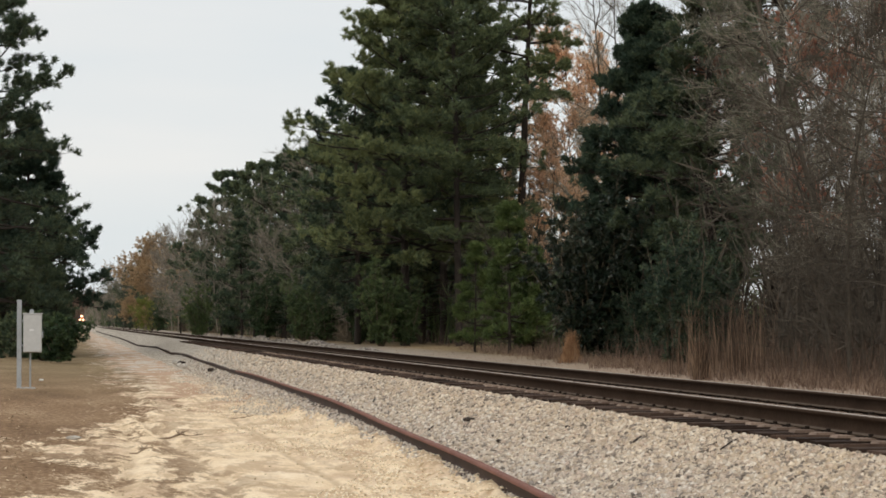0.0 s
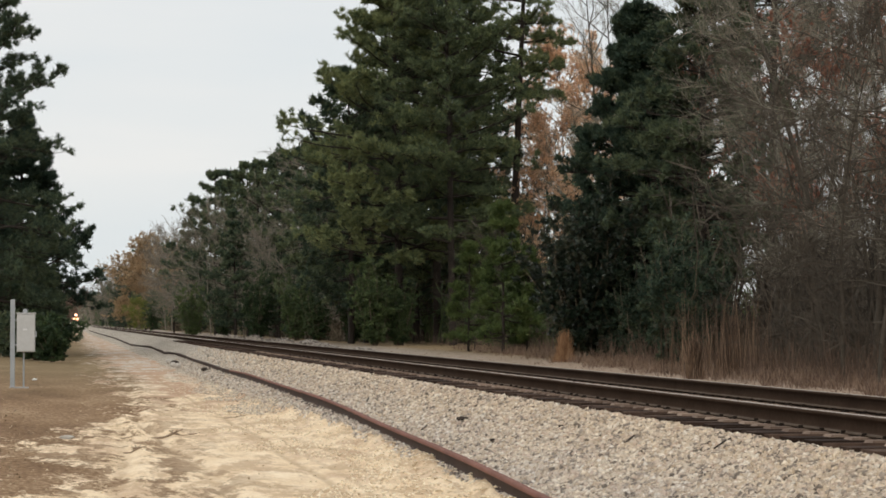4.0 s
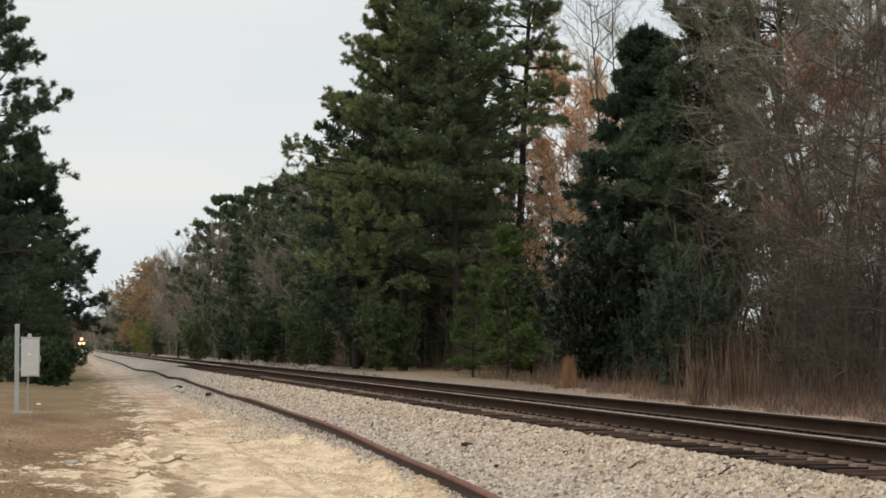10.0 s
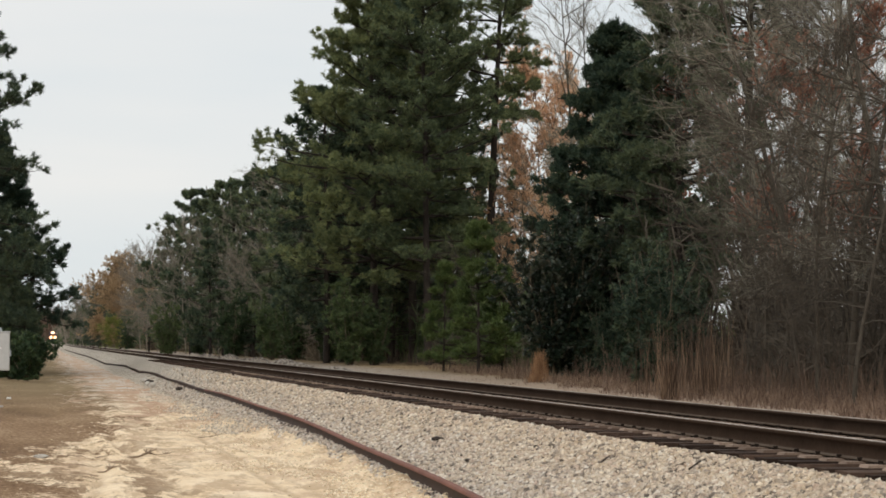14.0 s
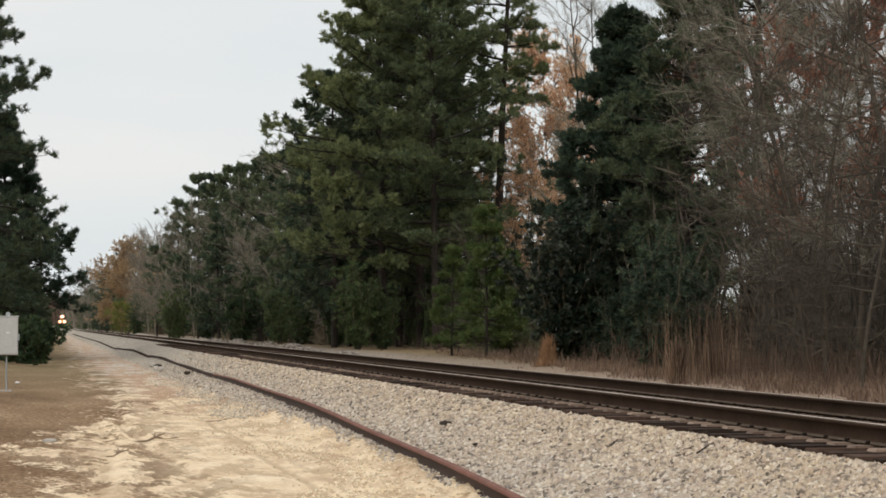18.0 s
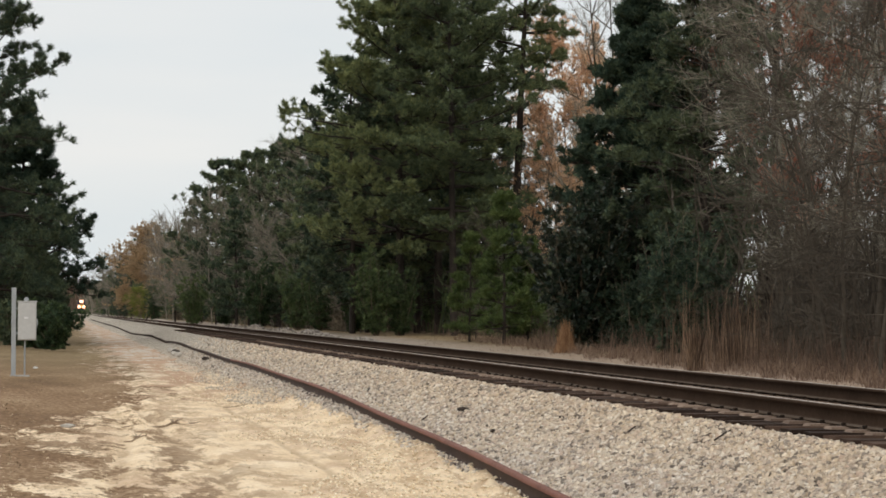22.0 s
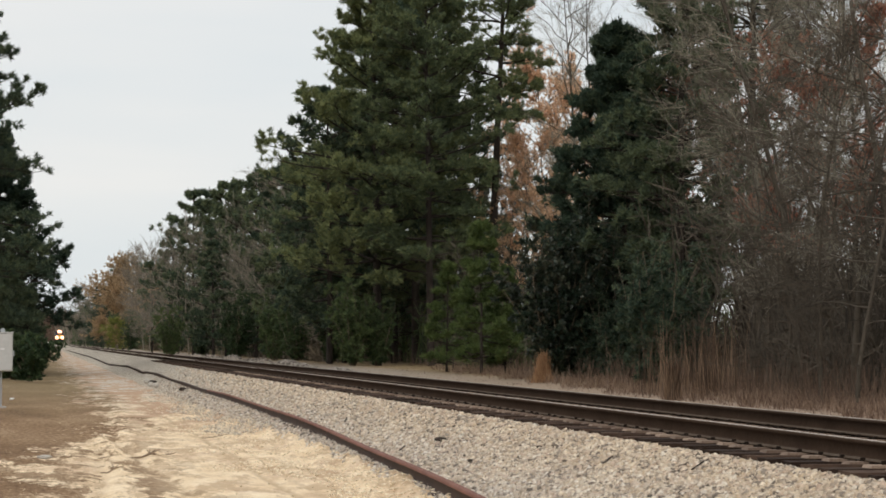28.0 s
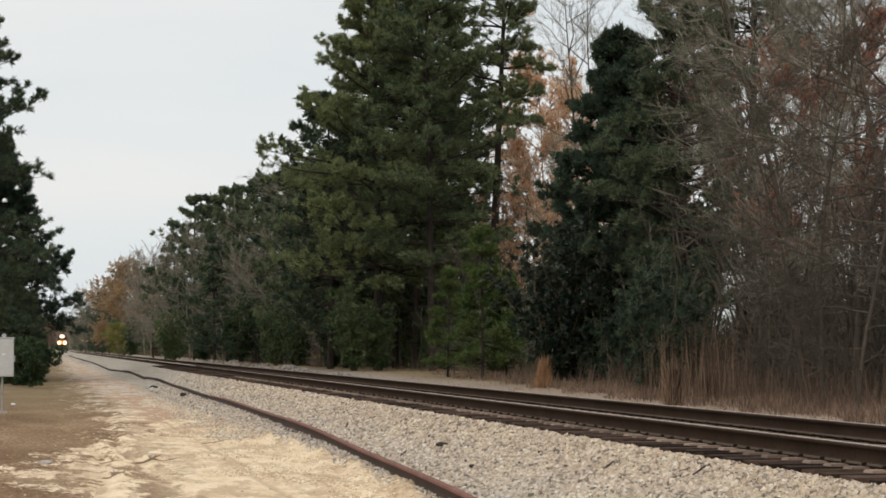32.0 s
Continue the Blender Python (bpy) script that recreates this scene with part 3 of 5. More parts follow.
def bare_parts(seed, height, spread, limbs=16, branches=9, twigs=9, low=0.25, trunk=0.14, buds=0, up=0.8, bud_size=0.12, fine=0.016, split=True, flat=0.15, thin=1.0, sag=0.05, some=1.0):
    """A leafless tree: trunk, limbs and fine twigs, with buds or the last leaves where it has them."""
    rng = np.random.default_rng(seed)
    tp = grow(rng, np.zeros((1, 3)), np.array([[rng.normal(0, 0.05), 0.03, 1.0]]), np.array([height * 0.96]), 11, 0.08, 0.06)
    wood = tubes(tp, (trunk * np.linspace(1.1, 0.1, 11))[None], 8)
    h = np.minimum(low + (0.97 - low) * (np.arange(limbs) + rng.uniform(0, 1, limbs)) / limbs, 0.97)
    s, _ = along(tp, np.zeros(limbs, int), h)
    a = np.arange(limbs) * 2.4 + rng.normal(0, 0.5, limbs)
    c = (h - low) / (1 - low)
    ln = spread * (0.55 + 0.9 * np.sin(np.pi * np.clip(c * 0.8 + 0.12, 0, 1))) * rng.uniform(0.6, 1.1, limbs)
    lp = grow(rng, s, np.stack([np.cos(a), np.sin(a), up * rng.uniform(0.5, 1.5, limbs)], 1), ln, 7, sag, 0.14)
    lr = np.linspace(1, 0.16, 7)[None] * (0.012 + 0.010 * ln[:, None]) * thin
    out = [] if split else [tubes(lp, lr, 4)]
    w = np.repeat(np.arange(limbs), branches)
    p, d = along(lp, w, rng.uniform(0.15, 1.0, len(w)))
    bp = grow(rng, p, d + unit(rng.normal(0, 1, (len(w), 3))) * 0.9 + np.array([0, 0, 0.2]), ln[w] * rng.uniform(0.2, 0.6, len(w)), 5, 0.03, 0.16)
    out.append(tubes(bp[:, ::2], np.linspace(fine * 1.1, fine * 0.5, 3)[None].repeat(len(w), 0), 3))
    q = np.repeat(np.arange(len(w)), twigs)
    p2, d2 = along(bp, q, rng.uniform(0.1, 1.0, len(q)))
    tw = grow(rng, p2, d2 + unit(rng.normal(0, 1, (len(q), 3))) * 0.9 + np.array([0, 0, flat]), rng.uniform(0.3, 1.0, len(q)) * (0.5 + 0.08 * spread), 3, 0.03, 0.2)
    # twigs: flat strips two joints long
    side = unit(np.cross(tw[:, 2] - tw[:, 0], rng.normal(0, 1, (len(q), 3)))) * fine * 0.5
    v = np.stack([tw[:, 0] - side, tw[:, 0] + side, tw[:, 1] + side * 0.8, tw[:, 1] - side * 0.8, tw[:, 2] + side * 0.3, tw[:, 2] - side * 0.3], 1).reshape(-1, 3)
    base = np.arange(len(q))[:, None] * 6
    f = np.concatenate([base + np.array([[0, 1, 2, 3]]), base + np.array([[3, 2, 4, 5]])])
    out.append((v, f))
    meshes = [mesh_of("trunk", *wood, smooth=True), mesh_of("spray", *join(out))]
    if buds:
        q2 = np.repeat(np.flatnonzero((rng.uniform(0, 1, limbs) < some)[w[q]]), buds)
        p3, d3 = along(tw, q2, rng.uniform(0.3, 1.0, len(q2)))
        meshes.append(mesh_of("crown", *blades(rng, p3, unit(d3 + rng.normal(0, 0.5, d3.shape)), 1, bud_size, bud_size * 0.6, 1.0)))
    if split:
        meshes += [mesh_of("limb", *tubes(lp[i:i + 1], lr[i:i + 1], 5), smooth=True) for i in range(limbs)]
    return meshes


def shrub_parts(seed, height, spread, stems=14, twigs=16, tufts=5, count=6, length=0.16, width=0.07):
    """A leafy shrub that branches from the foot."""
    rng = np.random.default_rng(seed)
    a = np.arange(stems) * 2.4
    s = np.stack([np.cos(a) * 0.08 * spread, np.sin(a) * 0.08 * spread, np.zeros(stems)], 1)
    lean = rng.uniform(0.1, 1.0, stems)
    sp = grow(rng, s, np.stack([np.cos(a) * spread * lean, np.sin(a) * spread * lean, np.full(stems, height)], 1), height * rng.uniform(0.65, 1.05, stems) * np.sqrt(1 + (spread * lean / height) ** 2), 7, 0.0, 0.12)
    wood = [tubes(sp, np.linspace(0.028, 0.008, 7)[None].repeat(stems, 0), 4)]
    w = np.repeat(np.arange(stems), twigs)
    p, d = along(sp, w, rng.uniform(0.08, 1.0, len(w)))
    tp = grow(rng, p, d * 0.5 + unit(rng.normal(0, 1, (len(w), 3))), spread * rng.uniform(0.2, 0.5, len(w)), 4, 0.06, 0.15)
    wood.append(tubes(tp[:, ::3], np.linspace(0.010, 0.004, 2)[None].repeat(len(w), 0), 3))
    q = np.repeat(np.arange(len(w)), tufts)
    p2, d2 = along(tp, q, rng.uniform(0.2, 1.0, len(q)))
    crown = blades(rng, p2 + rng.normal(0, 0.04, p2.shape), d2, count, length, width, 1.3)
    crown[0][:, 2] = np.maximum(crown[0][:, 2], 0.03)
    return [mesh_of("spray", *join(wood)), mesh_of("crown", *crown)]


def plant(name, meshes, mats, label, category, group, x, y, z=0.0, turn=0.0, scale=1.0, tall=1.0):
    """mats: wood, leaves."""
    ob = thing(name, label, category, group)
    for me in meshes:
        kind = me.name.split(".")[0]
        p = part(kind, me, mats[1] if kind == "crown" else mats[2] if kind in ("limb", "trunk") and len(mats) > 2 else mats[0], ob)
        if kind == "spray":
            tagged(p, kind="stuff")
    ob.matrix_basis = Matrix.LocRotScale((x, y, z), Euler((0, 0, turn)), (scale, scale, scale * tall))
    return ob


def spot(bearing, distance):
    """Where one comes to, that many metres from the eye, at the bearing to the right of the track."""
    return distance * math.sin(radians(bearing)), distance * math.cos(radians(bearing))


# ---- ground ----
def grade(y):
    """The line climbs a little far off."""
    return 1.3 * (1 - np.exp(-(np.maximum(y - 450.0, 0) / 600.0) ** 1.3))


def land(x, y):
    """The lie of the land."""
    x, y = np.asarray(x, float), np.asarray(y, float)
    z = 0.012 * np.sin(x * 2.1 + y * 0.13) * np.sin(y * 0.31 + 1.0) * (np.abs(x) < 12)
    # wandering wheel tracks in the sand
    for at, swing, size, deep in ((2.58, 0.05, 0.07, 0.03), (2.8, 0.05, 0.07, 0.02), (1.35, 0.18, 0.12, 0.03), (0.6, 0.2, 0.13, 0.035)):
        line = at + swing * np.sin(y * 0.17 + at * 3) + 0.03 * np.sin(y * 0.71 + at)
        z = z - deep * np.exp(-((x - line) / size) ** 2) * (y < 120) + 0.5 * deep * np.exp(-((x - line - 0.2) / size) ** 2) * (y < 120)
    # scuffed ridges across the road's edge
    z = z + 0.045 * np.sin(y * 2.6 + x * 1.3 + 1.5 * np.sin(x * 2.1)) * np.exp(-((x - 1.15) / 0.65) ** 2 - ((y - 38.0) / 7.5) ** 2)
    z = z + 0.10 * np.clip((-0.4 - x) / 2.5, 0, 1)
    z = z + 0.22 * np.clip((x - 12.0) / 6.0, 0, 1) + 0.3 * np.clip((x - 22.0) / 20.0, 0, 1)
    z = z + 0.34 * np.exp(-((x - 12.6) / 1.0) ** 2) * (1 + 0.6 * np.sin(y * 0.31) + 0.4 * np.sin(y * 0.83 + 1)) * np.clip((y - 75) / 50, 0, 1) * (y < 420)
    # sand banked up against the loose rail on the near stretch
    bank = np.clip((x - 3.62) / 1.78, 0, 1) * 0.60 + 0.05
    sandy = bank - 0.05 * np.clip((3.6 - x) / 0.3, 0, 1) + 0.04 * np.sin(x * 23 + y * 2.1) * np.sin(y * 3.7 + x * 7) - 0.10 * np.clip((y - 38) / 30, 0, 1)
    sandy = np.where((x < np.minimum(3.66 + 0.021 * (y - 16), 3.88)) & (y < 75), sandy, -1.0)
    z = np.where((x > 3.3) & (x < 4.3), np.maximum(z, sandy), z)
    return z + grade(y)


def ground_sheet():
    xs = np.concatenate([-np.geomspace(3000, 8, 24), np.arange(-7, -1.5, 0.25), np.arange(-1.5, 4.2, 0.08), np.arange(4.2, 24, 0.6), np.geomspace(25, 3000, 26)])
    ys = np.concatenate([-np.geomspace(3000, 5, 16), np.arange(0, 14, 2.0), np.geomspace(14, 260, 260), np.geomspace(265, 4000, 40)])
    gx, gy = np.meshgrid(xs, ys)
    gz = land(gx, gy)
    fine = (gx > -7) & (gx < 5) & (gy > 14) & (gy < 90)
    rng = np.random.default_rng(5)
    gz = gz + np.where(fine, rng.normal(0, 0.0022, gx.shape), 0)
    v = np.stack([gx, gy, gz], -1).reshape(-1, 3)
    i = np.arange(len(xs) * len(ys)).reshape(len(ys), len(xs))
    f = np.stack([i[:-1, :-1], i[:-1, 1:], i[1:, 1:], i[1:, :-1]], -1).reshape(-1, 4)
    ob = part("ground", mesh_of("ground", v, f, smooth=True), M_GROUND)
    tagged(ob, "cream sand road and brown grassy ground beside the railway", "ground", kind="structure")


ground_sheet()

RAIL_NEAR, RAIL_FAR, HEAD, RAIL_TALL = 6.0, 7.507, 0.848, 0.152
MIDDLE = (RAIL_NEAR + RAIL_FAR) / 2


def bed_height(x, y):
    """The ballast bed's surface across the track."""
    toe = 3.62
    up = np.clip((x - toe) / (5.40 - toe), 0, 1) * 0.607
    down = np.clip((10.4 - x) / (10.4 - 8.25), 0, 1) * 0.60
    crib = 0.11 * np.clip((x - 5.46) / 0.08, 0, 1) * np.clip((8.05 - x) / 0.08, 0, 1)
    return np.minimum(np.minimum(up, down), 0.607) - crib + grade(y)


def ballast_bed():
    xs = np.concatenate([[3.45], np.arange(3.55, 5.7, 0.09), np.arange(5.7, 7.9, 0.3), np.arange(7.9, 8.4, 0.1), np.arange(8.4, 10.6, 0.2), [10.8]])
    ys = np.concatenate([np.arange(-40, 14, 4.0), np.geomspace(13, 120, 560), np.geomspace(121, 3600, 90)])
    gx, gy = np.meshgrid(xs, ys)
    rng = np.random.default_rng(8)
    gz = bed_height(gx, gy) + rng.normal(0, 0.011, gx.shape) * (gy < 125) * (gx > 3.6) + 0.02
    gz = gz - np.clip((3.95 - gx) / 0.3, 0, 1) * (0.035 + 0.035 * np.sin(gy * 1.9) * np.sin(gy * 0.47 + gx * 5))
    gz[:, 0] -= 0.12
    gz[:, -1] -= 0.12
    v = np.stack([gx, gy, gz], -1).reshape(-1, 3)
    i = np.arange(len(xs) * len(ys)).reshape(len(ys), len(xs))
    f = np.stack([i[:-1, :-1], i[:-1, 1:], i[1:, 1:], i[1:, :-1]], -1).reshape(-1, 4)
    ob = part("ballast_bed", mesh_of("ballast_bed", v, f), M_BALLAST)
    tagged(ob, "raised bed of pale grey and tan crushed stone", "ballast", kind="structure")


ballast_bed()


def stones(name, n, x0, x1, y0, y1, size, seed, height, label, mat=None, clear=False, fade=1.0, flat=1.0):
    """Loose angular stones strewn over a strip."""
    rng = np.random.default_rng(seed)
    u = rng.uniform(0, 1, n)
    y = 1 / (1 / y0 + (1 / y1 - 1 / y0) * u)
    y = np.where((y > 0.55 * y1) & (rng.uniform(0, 1, n) < (y / y1 - 0.55) / 0.45), y0 + rng.uniform(0, 1, n) * (0.4 * y1 - y0), y)
    x = x1 - (x1 - x0) * rng.uniform(0, 1, n) ** fade * (1 + 0.35 * (fade > 1) * np.sin(y * 0.9 + 1.3 * np.sin(y * 0.37)))
    keep = (x > np.minimum(3.58 + 0.021 * (y - 16), 3.86) + 0.09 * rng.normal(0, 1, n)) | (y > 46 + 20 * rng.uniform(0, 1, n)) | (rng.uniform(0, 1, n) < 0.12) | (not clear)
    x, y = x[keep], y[keep]
    n = len(x)
    s = size * rng.uniform(0.55, 1.35, n)
    lump = np.array([[i, j, k] for i in (-1, 1) for j in (-1, 1) for k in (-1, 1)]) * 0.46
    v = lump[None] * rng.uniform(0.62, 1.2, (n, 1, 3)) + rng.normal(0, 0.13, (n, 8, 3))
    q = rng.normal(0, 1, (n, 3, 3))
    e1 = unit(q[:, 0])
    e2 = unit(np.cross(e1, q[:, 1]))
    e3 = np.cross(e1, e2)
    v = (v[:, :, 0:1] * e1[:, None] + v[:, :, 1:2] * e2[:, None] + v[:, :, 2:3] * e3[:, None]) * s[:, None, None]
    v[:, :, 2] *= flat
    v = v + np.stack([x, y, height(x, y) + 0.32 * s * flat], 1)[:, None]
    f = np.array([[0, 1, 3, 2], [4, 6, 7, 5], [0, 4, 5, 1], [2, 3, 7, 6], [0, 2, 6, 4], [1, 5, 7, 3]])
    fs = (np.arange(n)[:, None, None] * 8 + f[None]).reshape(-1, 4)
    ob = part(name, mesh_of(name, v.reshape(-1, 3), fs), mat or M_STONE)
    tagged(ob, label, "gravel", kind="stuff")


stones("ballast_stones", 54000, 3.72, 5.50, 14.0, 100, 0.036, 21, lambda x, y: bed_height(x, y) + 0.014, "loose pale crushed limestone on the track's shoulder", clear=True)
stones("crib_stones", 3000, 5.45, 8.1, 13.5, 45, 0.045, 22, lambda x, y: bed_height(x, y) + 0.01, "crushed stone between the timber sleepers")
stones("road_pebbles", 500, -1.5, 3.6, 18, 60, 0.015, 24, lambda x, y: land(x, y) - 0.002, "small stones and clods scattered on the sand road", surface("sandy_clods", (0.44, 0.33, 0.21), (0.74, 0.60, 0.42), 9, 0.5, 0.95, island=0.8))
stones("spilled_stones", 3800, 3.1, 3.95, 46, 105, 0.021, 23, lambda x, y: np.maximum(land(x, y), bed_height(x, y)), "grey stones spilled along the foot of the ballast", surface("dusty_gravel", (0.40, 0.345, 0.28), (0.74, 0.65, 0.53), 12, 0.6, 0.95, island=0.7), fade=1.6)


stones("sand_clods", 9000, 2.5, 4.05, 15.5, 80, 0.020, 25, lambda x, y: np.maximum(land(x, y) - 0.004, bed_height(x, y) + 0.012 - 3.0 * np.maximum(x - 3.58 - 0.021 * (y - 16), 0)), "crumbled cream clods and grit beside the loose rail", surface("cream_clods", (0.66, 0.53, 0.37), (0.98, 0.86, 0.66), 9, 0.5, 0.95, island=0.9), fade=1.7, flat=0.6)


stones("berm_gravel", 9000, 11.2, 13.8, 95, 260, 0.075, 26, lambda x, y: land(x, y) - 0.01, "low bank of grey gravel beyond the track", surface("grey_berm_gravel", (0.14, 0.122, 0.105), (0.36, 0.32, 0.28), 9, 0.5, 0.95, island=0.9))


# ---- the track ----
RAIL_SHAPE = [(-0.076, 0.0), (0.076, 0.0), (0.076, 0.012), (0.03, 0.026), (0.011, 0.045), (0.009, 0.13), (0.03, 0.146), (0.037, 0.152), (0.036, 0.178), (0.024, 0.186), (-0.024, 0.186), (-0.036, 0.178), (-0.037, 0.152), (-0.03, 0.146), (-0.009, 0.13), (-0.011, 0.045), (-0.03, 0.026), (-0.076, 0.012)]


def rail_mesh(name, line, scale=1.0, lean=None, wide=0, tall=1.0):
    """A rail swept along a line of points; the top of its head takes a second material."""
    line = np.asarray(line, float)
    k = len(RAIL_SHAPE)
    tang = unit(np.gradient(line, axis=0))
    side = unit(np.cross(tang, np.array([0, 0, 1.0])))
    upv = np.cross(side, tang)
    shp = np.array(RAIL_SHAPE) * scale * np.array([1.0, tall])
    if lean is not None:
        c, s = np.cos(lean), np.sin(lean)
        side, upv = side * c[:, None] + upv * s[:, None], upv * c[:, None] - side * s[:, None]
    v = line[:, None] + side[:, None] * shp[None, :, 0:1] + upv[:, None] * shp[None, :, 1:2]
    i = np.arange(len(line) * k).reshape(len(line), k)
    f = np.stack([i[:-1], np.roll(i[:-1], -1, 1), np.roll(i[1:], -1, 1), i[1:]], -1)
    top = np.zeros(f.shape[:2], np.int32)
    top[:, 9 - wide:10 + wide] = 1
    f = f.reshape(-1, 4)[:, ::-1]
    me = mesh_of(name, v.reshape(-1, 3), f)
    return me, top.ravel()


def main_track():
    track = thing("railway_track", "single railway track of brown steel rails on timber sleepers", "railway track", at=(0, 0, 0))
    ys = np.concatenate([np.arange(-40, 14, 6.0), np.arange(14, 200, 2.0), np.geomspace(200, 3600, 60)])
    for x, lift in ((RAIL_NEAR, 0.0), (RAIL_FAR, 0.014)):
        me, top = rail_mesh("rail", np.stack([np.full(len(ys), x), ys, HEAD - RAIL_TALL + lift + grade(ys)], 1), wide=0, tall=RAIL_TALL / 0.186)
        me.materials.append(M_RAIL)
        me.materials.append(M_RAILTOP)
        me.materials.append(M_FOOT)
        # foot slopes and head chamfers take a lighter brown than the web
        foot = np.arange(len(top)) % len(RAIL_SHAPE)
        top[(foot == 2) | (foot == 16) | (foot == 8) | (foot == 10)] = 2
        me.polygons.foreach_set("material_index", top)
        part("rail", me, M_RAIL, track, "brown steel rail with a worn top")
    return track


TRACK = main_track()


def loose_rail():
    """A length of old rail left lying along the foot of the ballast."""
    ys = np.array([9, 14, 18.8, 23.6, 26.7, 30.8, 35, 39, 44, 50, 58, 66.5, 77.5, 90, 97.5, 105, 105.8, 115, 127.6, 140, 152, 168, 195, 228, 305, 387, 500])
    xs = np.array([3.6, 3.64, 3.69, 3.82, 3.89, 3.97, 4.05, 4.1, 4.14, 4.19, 4.22, 4.22, 4.27, 4.35, 4.39, 4.35, 4.23, 4.3, 4.38, 4.23, 4.05, 4.1, 4.2, 4.25, 4.2, 4.22, 4.3])
    yy = np.arange(9, 420, 0.8)
    xx = np.interp(yy, ys, xs)
    ker = np.hanning(5)
    ker /= ker.sum()
    xx = np.convolve(np.pad(xx, 2, mode="edge"), ker, "valid")
    zz = bed_height(xx, yy) - 0.012 + 0.012 * np.sin(yy * 0.35) - 0.055 * np.clip((yy - 50) / 30, 0, 1)
    me, top = rail_mesh("loose_rail", np.stack([xx, yy, zz], 1), 1.0, -0.10 + 0.08 * np.sin(yy * 0.08), 2)
    me.materials.append(M_RUST)
    me.materials.append(M_RUST_TOP)
    top = np.where(np.repeat(yy[:-1] > 64, len(RAIL_SHAPE)), 0, top).astype(np.int32)
    me.polygons.foreach_set("material_index", top)
    ob = part("loose_rail", me, M_RUST)
    tagged(ob, "red rusty loose rail lying bent along the ballast", "rail")


loose_rail()


# ---- beside the road ----
def signal_cabinet():
    ob = thing("equipment_cabinet", "pale grey steel equipment cabinet on a galvanised post", "cabinet", at=(-0.88, 59.5, 0.02))
    bm = bmesh.new()
    box(bm, (0.43, 0.26, 0.90), (0, 0, 1.30), 0.015)
    body = part("body", bm, M_CABINET, ob)
    bm = bmesh.new()
    box(bm, (0.40, 0.02, 0.86), (0, -0.141, 1.30), 0.008)
    door = part("door", bm, M_CABINET, ob)
    bm = bmesh.new()
    box(bm, (0.03, 0.04, 0.13), (0.235, -0.08, 1.26), 0.006)
    box(bm, (0.05, 0.02, 0.03), (0.225, -0.10, 1.33), 0.004)
    part("latch", bm, M_GALV, ob, "steel side latch")
    bm = bmesh.new()
    box(bm, (0.10, 0.004, 0.045), (-0.02, -0.154, 1.38), 0.0)
    part("plate", bm, surface("white_plate", (0.62, 0.62, 0.61), (0.7, 0.7, 0.69)), ob, "small pale identification plate")
    bm = bmesh.new()
    box(bm, (0.47, 0.30, 0.025), (0, 0, 1.765), 0.006)
    part("roof", bm, M_CABINET, ob)
    bm = bmesh.new()
    bmesh.ops.create_cone(bm, cap_ends=True, segments=14, radius1=0.055, radius2=0.055, depth=0.02, matrix=Matrix.Translation((-0.02, 0, 1.815)) @ Matrix.Rotation(radians(90), 4, "X"))
    part("lifting_eye", bm, M_GALV, ob)
    bm = bmesh.new()
    rod(bm, (-0.05, 0.02, 0.0), (-0.05, 0.02, 0.88), 0.022)
    part("conduit", bm, M_GALV, ob, "thin steel conduit")
    bm = bmesh.new()
    box(bm, (0.11, 0.10, 2.12), (-0.31, 0.02, 1.03), 0.008)
    part("post", bm, M_GALV, ob, "square galvanised post")
    for z in (1.02, 1.6):
        bm = bmesh.new()
        box(bm, (0.10, 0.03, 0.04), (-0.235, 0.02, z), 0.004)
        part("bracket", bm, M_GALV, ob)
    bm = bmesh.new()
    box(bm, (0.46, 0.3, 0.06), (-0.16, 0.02, 0.0), 0.015)
    part("footing", bm, surface("weathered_concrete", (0.3, 0.29, 0.27), (0.42, 0.4, 0.38), 14, 2, 0.9), ob, "weathered concrete footing")


signal_cabinet()


